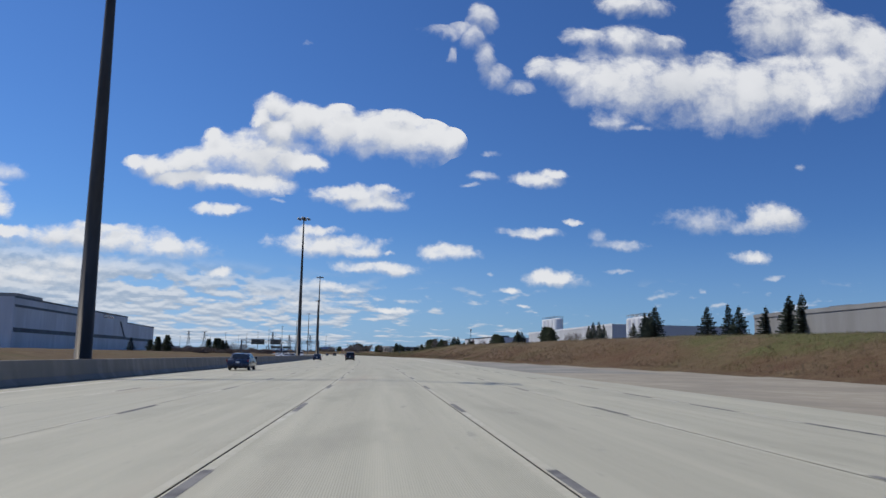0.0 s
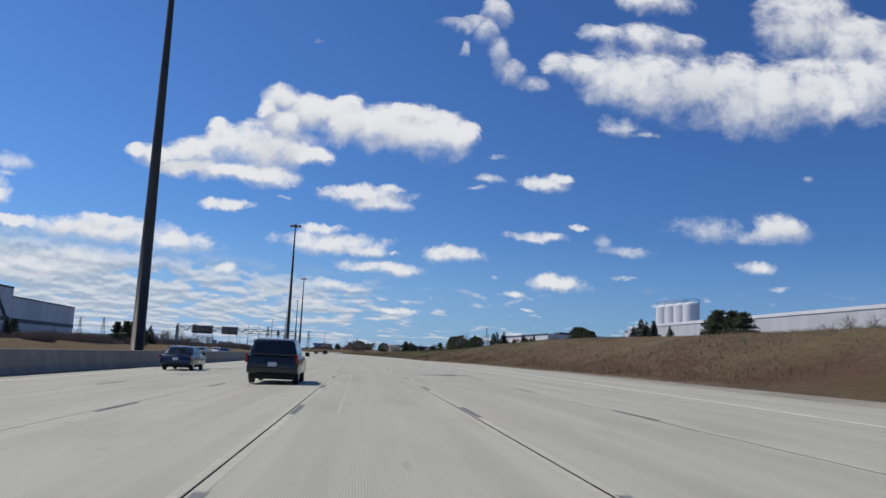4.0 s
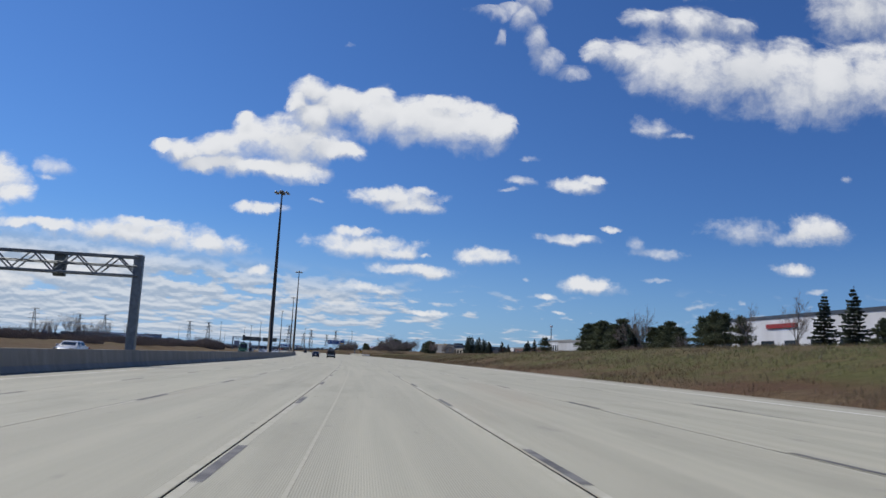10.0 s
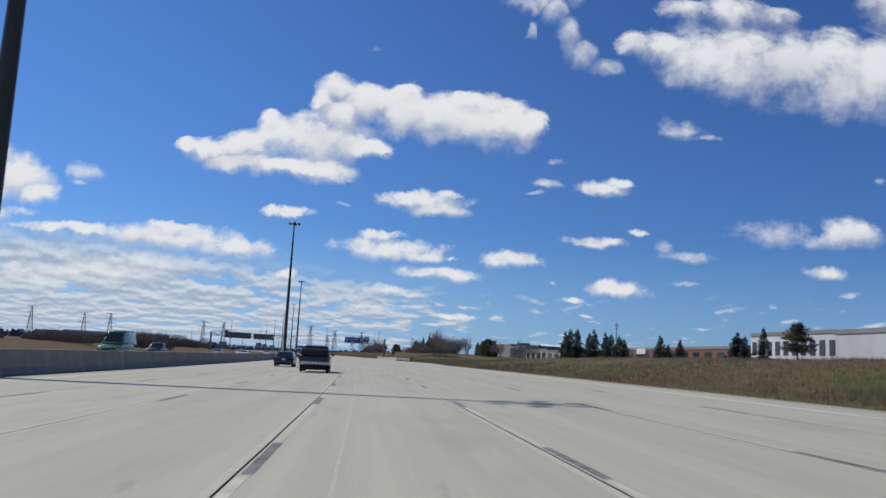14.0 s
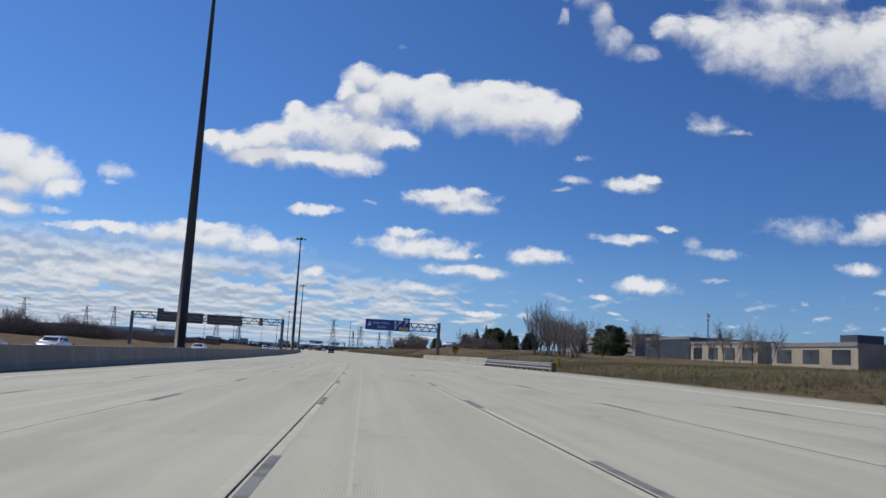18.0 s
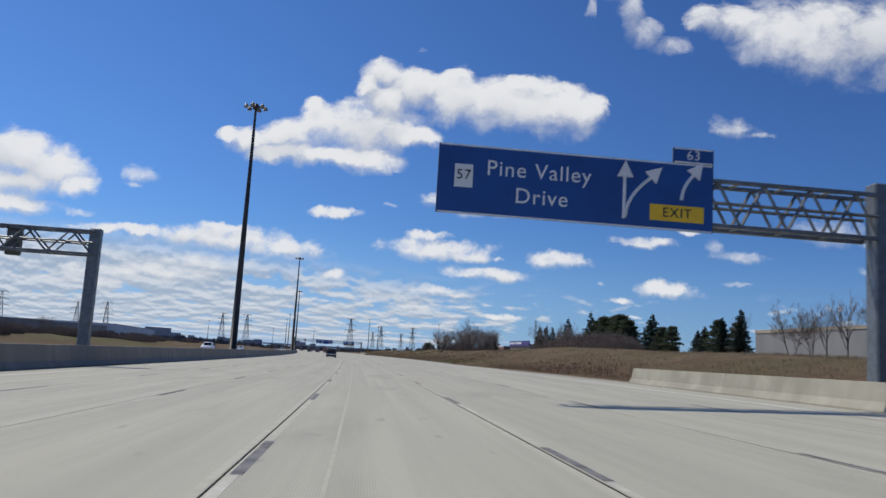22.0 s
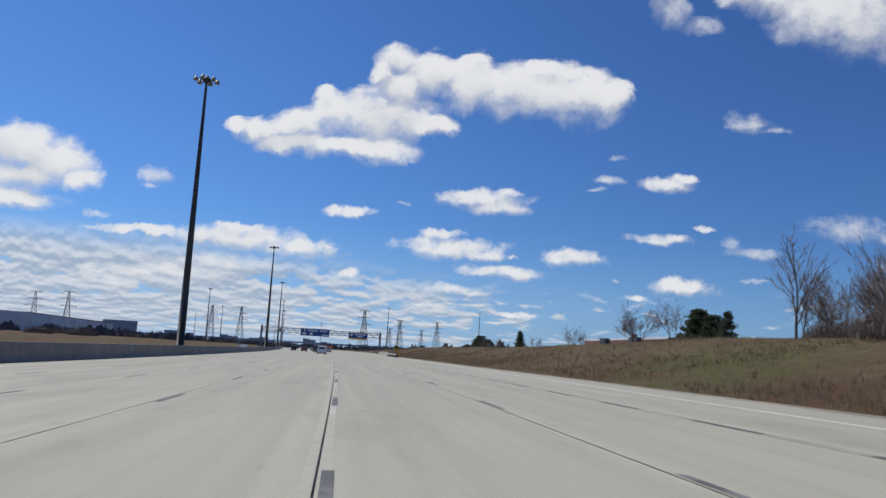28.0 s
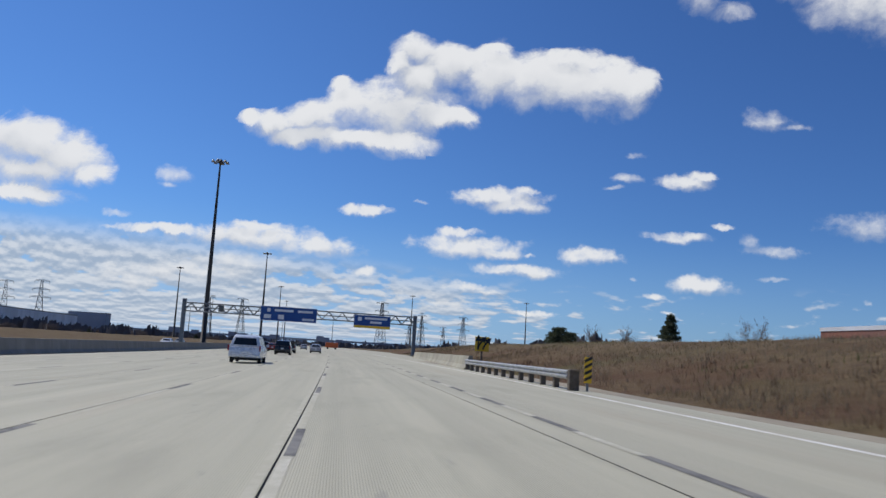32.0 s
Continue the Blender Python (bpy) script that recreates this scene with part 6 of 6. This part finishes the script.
far_woods("far_woods", 1250, 1900, -260, -75, 420, 3, 7, 21, "distant grey-brown leafless woods")
far_woods("far_woods", 1900, 3300, -900, 500, 1500, 5, 12, 22, "hazy woods along the horizon")
far_woods("far_woods", 1230, 1900, 60, 300, 330, 3, 8, 23, "distant bare woods beyond the exit")
far_woods("far_woods", 500, 1300, -420, -150, 420, 3, 7, 24, "leafless woods behind the factory land")
far_woods("far_woods", 100, 1200, 150, 420, 420, 5, 10, 25, "leafless woods behind the sheds")
brng = random.Random(31)
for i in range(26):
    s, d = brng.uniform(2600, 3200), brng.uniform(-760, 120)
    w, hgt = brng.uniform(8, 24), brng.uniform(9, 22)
    building("tower_block", "hazy distant city block", s - w / 2, s + w / 2, d, d - brng.uniform(12, 30), hgt, M_FAR_HAZED)
# deck and piers carry the painted haze tint too
bridge = thing("overpass", "distant road bridge across the motorway, tinted pale by haze", "bridge", kind="structure")
part("deck", new_box((-170, -5, 5.2), (170, 5, 6.8)), M_FAR_HAZED, bridge)
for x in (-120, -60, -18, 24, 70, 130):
    part("pier", new_box((x - 1, -3, -2), (x + 1, 3, 5.2)), M_FAR_HAZED, bridge)
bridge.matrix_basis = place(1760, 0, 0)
board = thing("site_board", "orange works trailer beyond the gantry", "trailer")
part("body", new_box((-3.2, -1.2, 0.9), (3.2, 1.2, 3.4), 0.1), M_ORANGE, board)
for x in (-2, 2):
    bm = bmesh.new()
    lathe(bm, [(0.45, -1.25), (0.5, -1.2), (0.5, 1.2), (0.45, 1.25)], 14, Matrix.Translation((x, 0, 0.48)) @ Matrix.Rotation(radians(90), 4, 'X'))
    part("wheel", bm, M_TYRE, board)
board.matrix_basis = place(1330, 9.5, SUPER * 9.5, 0, 0.7)
for s, d, top in ((1100, 262, 41.0),):
    tw = thing("radio_mast", "slim lattice radio mast with aerials", "radio mast")
    bm = bmesh.new()
    for a in range(3):
        c, q = math.cos(a * 2.094), math.sin(a * 2.094)
        rod(bm, (0.8 * c, 0.8 * q, 0), (0.5 * c, 0.5 * q, top), 0.12)
    for k in range(12):
        za, zb = top * k / 12, top * (k + 1) / 12
        for a in range(3):
            c, q, c2, q2 = math.cos(a * 2.094), math.sin(a * 2.094), math.cos((a + 1) * 2.094), math.sin((a + 1) * 2.094)
            rod(bm, (0.7 * c, 0.7 * q, za), (0.6 * c2, 0.6 * q2, zb), 0.07)
    part("lattice", bm, M_PYLON, tw)
    for k in range(6):
        c, q = math.cos(k * 1.047), math.sin(k * 1.047)
        part("aerial", new_box((c - 0.25, q - 0.25, top - 3.0), (c + 0.25, q + 0.25, top - 0.4), 0.03), M_SILO, tw)
    tw.matrix_basis = place(s, d, 0)


# ---- vehicles ----
def vehicle(name, label, style, colour, group="cars"):
    """style: sedan, suv, pickup, van, minivan; the car points along +y and stands on z = 0."""
    v = thing(name, label, "car" if style not in ("van", "pickup") else ("van" if style == "van" else "pickup truck"), group)
    dims = {"sedan": (4.6, 1.8, 1.45), "suv": (4.7, 1.9, 1.75), "pickup": (5.6, 2.0, 1.9), "van": (5.9, 2.05, 2.6), "minivan": (5.0, 1.95, 1.78)}
    l, w, h = dims[style]
    belt = {"sedan": 0.95, "suv": 1.08, "pickup": 1.15, "van": 1.25, "minivan": 1.05}[style]
    side = {
        "sedan": [(-0.5, 0.34), (-0.5, 0.66), (-0.47, 0.9), (-0.30, 0.97), (0.22, 0.97), (0.46, 0.78), (0.5, 0.6), (0.5, 0.34)],
        "suv": [(-0.5, 0.4), (-0.5, 0.72), (-0.49, 1.06), (-0.3, 1.1), (0.2, 1.1), (0.45, 0.98), (0.5, 0.8), (0.5, 0.4)],
        "pickup": [(-0.5, 0.52), (-0.5, 0.8), (-0.5, 1.12), (-0.2, 1.14), (0.18, 1.16), (0.46, 1.06), (0.5, 0.85), (0.5, 0.5)],
        "van": [(-0.5, 0.42), (-0.5, 0.8), (-0.5, 1.25), (0.0, 1.27), (0.3, 1.25), (0.46, 1.05), (0.5, 0.8), (0.5, 0.42)],
        "minivan": [(-0.5, 0.36), (-0.505, 0.66), (-0.495, 1.03), (-0.3, 1.07), (0.2, 1.07), (0.44, 0.9), (0.5, 0.7), (0.5, 0.36)],
    }[style]
    roof = {
        "sedan": [(-0.36, 0.97), (-0.22, 1.40), (-0.05, 1.45), (0.08, 1.42), (0.26, 0.97)],
        "suv": [(-0.49, 1.08), (-0.46, 1.66), (-0.3, 1.74), (0.02, 1.72), (0.2, 1.10)],
        "pickup": [(-0.12, 1.13), (-0.10, 1.80), (0.0, 1.88), (0.08, 1.86), (0.22, 1.15)],
        "van": [(-0.5, 1.25), (-0.49, 2.5), (-0.4, 2.6), (0.14, 2.55), (0.34, 1.25)],
        "minivan": [(-0.495, 1.05), (-0.44, 1.66), (-0.3, 1.76), (0.05, 1.73), (0.28, 1.07)],
    }[style]

    def shell(prof, wa, wb):
        bm = bmesh.new()
        zs = [z for _, z in prof]
        lo, hi = min(zs), max(zs)
        rings = []
        for sx in (-1, 1):
            rings.append([bm.verts.new((sx * (wa + (wb - wa) * (z - lo) / (hi - lo)) / 2, y * l, z)) for y, z in prof])
        n = len(prof)
        bm.faces.new(rings[0])
        bm.faces.new(rings[1][::-1])
        for i in range(n):
            j = (i + 1) % n
            bm.faces.new((rings[0][i], rings[1][i], rings[1][j], rings[0][j]))
        bmesh.ops.recalc_face_normals(bm, faces=bm.faces)
        bmesh.ops.bevel(bm, geom=list(bm.edges), offset=0.05, segments=2, affect='EDGES', profile=0.6)
        return bm
    body = part("body", shell(side, w, w * 0.98), colour, v, smooth_faces=True)
    cabin = part("cabin", shell(roof, w * 0.94, w * 0.74), colour, v, smooth_faces=True)
    y0, z0 = roof[0]
    y1, z1 = roof[1]
    ya, za, yb, zb = y0 + (y1 - y0) * 0.14, z0 + (z1 - z0) * 0.14, y0 + (y1 - y0) * 0.84, z0 + (z1 - z0) * 0.84

    def slab(corners, out, nm):
        bm = bmesh.new()
        a = [bm.verts.new(Vector(c) + Vector(out) * 0.012) for c in corners]
        b = [bm.verts.new(Vector(c) - Vector(out) * 0.02) for c in corners]
        n = len(corners)
        bm.faces.new(a)
        bm.faces.new(b[::-1])
        for i in range(n):
            j = (i + 1) % n
            bm.faces.new((a[i], b[i], b[j], a[j]))
        bmesh.ops.recalc_face_normals(bm, faces=bm.faces)
        return part(nm, bm, M_GLASS, cabin)
    k = w * 0.37
    if style != "van":
        slab([(-k, ya * l, za), (k, ya * l, za), (k * 0.86, yb * l, zb), (-k * 0.86, yb * l, zb)], (0, -1, 0.3), "rear_window")
    yf, zf = roof[-1]
    yg, zg = roof[-2]
    slab([(-k, (yf - (yf - yg) * 0.14) * l, zf + (zg - zf) * 0.14), (k, (yf - (yf - yg) * 0.14) * l, zf + (zg - zf) * 0.14), (k * 0.86, (yf - (yf - yg) * 0.86) * l, zf + (zg - zf) * 0.86), (-k * 0.86, (yf - (yf - yg) * 0.86) * l, zf + (zg - zf) * 0.86)], (0, 1, 0.5), "windscreen")
    lo_z, hi_z = z0, max(z for _, z in roof)

    def half(z):
        return (w * 0.94 + (w * 0.74 - w * 0.94) * (z - lo_z) / (hi_z - lo_z)) / 2
    zb1, zt1 = lo_z + 0.12 * (hi_z - lo_z), lo_z + 0.78 * (hi_z - lo_z)
    spans = {"sedan": ((-0.26, -0.03), (-0.01, 0.19)), "suv": ((-0.44, -0.27), (-0.25, -0.04), (-0.02, 0.14)), "pickup": ((-0.1, 0.03), (0.045, 0.17)), "van": ((0.1, 0.27),), "minivan": ((-0.43, -0.25), (-0.23, -0.02), (0.0, 0.2))}[style]
    for sx in (-1, 1):
        for a, b in spans:
            f = 0.05 if b > 0.1 else 0.0
            slab([(sx * half(zb1), a * l, zb1), (sx * half(zb1), b * l, zb1), (sx * half(zt1), (b - f) * l, zt1), (sx * half(zt1), (a + 0.01) * l, zt1)], (sx, 0, 0.15), "side_window")
        zt = belt - 0.12
        hgt = 0.34 if style in ("minivan", "suv", "pickup", "van") else 0.16
        part("tail_light", new_box((sx * w / 2 * 0.98 - 0.09, -l / 2 - 0.012, zt - hgt / 2), (sx * w / 2 * 0.98 + 0.005, -l / 2 + 0.12, zt + hgt / 2), 0.015), M_TAIL, body)
        part("head_light", new_box((sx * w / 2 * 0.8 - 0.17, l / 2 - 0.1, 0.66), (sx * w / 2 * 0.8 + 0.17, l / 2 + 0.008, 0.82), 0.015), M_CHROME, body)
        part("mirror", new_box((sx * (w / 2 + 0.11) - 0.09, 0.19 * l, belt), (sx * (w / 2 + 0.11) + 0.09, 0.19 * l + 0.09, belt + 0.17), 0.02), colour, body)
        for yy in (-0.31, 0.31):
            r = 0.36 if style in ("pickup", "van", "suv") else 0.32
            bm = bmesh.new()
            lathe(bm, [(r * 0.8, -0.11), (r, -0.08), (r, 0.08), (r * 0.8, 0.11)], 18, Matrix.Translation((sx * (w / 2 - 0.12), yy * l, r)) @ Matrix.Rotation(radians(90), 4, 'Y'))
            wh = part("wheel", bm, M_TYRE, v)
            bm = bmesh.new()
            lathe(bm, [(r * 0.62, -0.118), (r * 0.6, 0.118)], 12, Matrix.Translation((sx * (w / 2 - 0.12), yy * l, r)) @ Matrix.Rotation(radians(90), 4, 'Y'))
            part("rim", bm, M_RIM, wh)
    part("bumper", new_box((-w * 0.48, -l / 2 - 0.07, side[0][1] + 0.02), (w * 0.48, -l / 2 + 0.1, side[0][1] + 0.24), 0.03), M_CHROME if style == "pickup" else colour, body)
    part("number_plate", new_box((-0.16, -l / 2 - 0.085, side[0][1] + 0.28 if style != "pickup" else side[0][1] + 0.06), (0.16, -l / 2 - 0.072, side[0][1] + 0.43 if style != "pickup" else side[0][1] + 0.2)), M_PLATE, body)
    part("underbody", new_box((-w * 0.42, -l * 0.46, 0.2), (w * 0.42, l * 0.46, 0.5)), M_TYRE, body)
    if style == "pickup":
        part("tonneau", new_box((-w * 0.45, -l * 0.49, 1.13), (w * 0.45, -l * 0.13, 1.62), 0.08), M_TYRE, body, "dark canopy over the bed")
    return v


P_WHITE = paint("white_car_paint", (0.72, 0.72, 0.72))
P_NAVY = paint("dark_blue_car_paint", (0.012, 0.022, 0.05))
P_BLACK = paint("black_car_paint", (0.012, 0.012, 0.013))
P_SILVER = paint("silver_car_paint", (0.34, 0.35, 0.36))
P_RED = paint("dark_red_car_paint", (0.16, 0.015, 0.012))
P_GREEN = paint("green_truck_paint", (0.03, 0.10, 0.05))


def lane_z(d):
    return SUPER * d


minivan = vehicle("minivan", "white minivan with a dark rear window in the next lane", "minivan", P_WHITE)
minivan.matrix_basis = place(1090, 0.6, lane_z(0.6))
pickup = vehicle("pickup_truck", "black pickup truck with a covered bed and chrome bumper", "pickup", P_BLACK)
pickup.matrix_basis = place(889, -3.75, lane_z(-3.75))
suv = vehicle("suv", "black boxy sport utility car", "suv", P_BLACK)
suv.matrix_basis = place(166, -3.75, lane_z(-3.75))
sedan = vehicle("sedan", "dark blue sedan in the far lane", "sedan", P_NAVY)
sedan.matrix_basis = place(184, -11.25, lane_z(-11.25))
copy_thing(sedan, place(70, -11.25, lane_z(-11.25)))
copy_thing(sedan, place(541, -7.5, lane_z(-7.5)))
copy_thing(pickup, place(521, -3.75, lane_z(-3.75)))
silver = vehicle("sedan", "silver sedan far ahead", "sedan", P_SILVER)
silver.matrix_basis = place(1170, 3.7, lane_z(3.7))
red = vehicle("sedan", "dark red sedan far ahead", "sedan", P_RED)
red.matrix_basis = place(1180, -3.75, lane_z(-3.75))
for k, (ob, s, d) in enumerate(((suv, 1136, 0.2), (sedan, 1240, 3.7), (suv, 1215, -7.4), (silver, 1262, 0.2), (pickup, 1160, -0.2), (sedan, 1290, -3.6), (suv, 1330, 3.6), (silver, 1360, -7.4), (red, 1400, 0.0), (sedan, 1450, 3.7), (suv, 1500, -3.7))):
    copy_thing(ob, place(s, d, lane_z(d)))
white_sedan = vehicle("sedan", "white sedan on the opposite carriageway", "sedan", P_WHITE)
white_sedan.matrix_basis = place(646, -23.5, -0.42, 180)
van = vehicle("delivery_van", "white high-roofed delivery van on the opposite carriageway", "van", P_WHITE)
van.matrix_basis = place(372, -23.5, -0.42, 180)
for ob, s, d in ((silver, 258, -23.5), (white_sedan, 268, -27), (sedan, 282, -23.5), (white_sedan, 296, -27), (silver, 384, -27), (white_sedan, 412, -27), (silver, 630, -27), (white_sedan, 668, -27), (white_sedan, 716, -23.5), (white_sedan, 897, -23.5), (white_sedan, 940, -27), (pickup, 575, -27), (white_sedan, 1190, -23.5), (silver, 1225, -27)):
    copy_thing(ob, place(s, d, -0.42, 180))
truck = vehicle("delivery_van", "green high-sided delivery truck on the opposite carriageway", "van", P_GREEN)
truck.matrix_basis = place(556, -27, -0.42, 180, 1.15)
white_pick = vehicle("pickup_truck", "white pickup truck on the opposite carriageway", "pickup", P_WHITE)
white_pick.matrix_basis = place(884, -27, -0.42, 180)
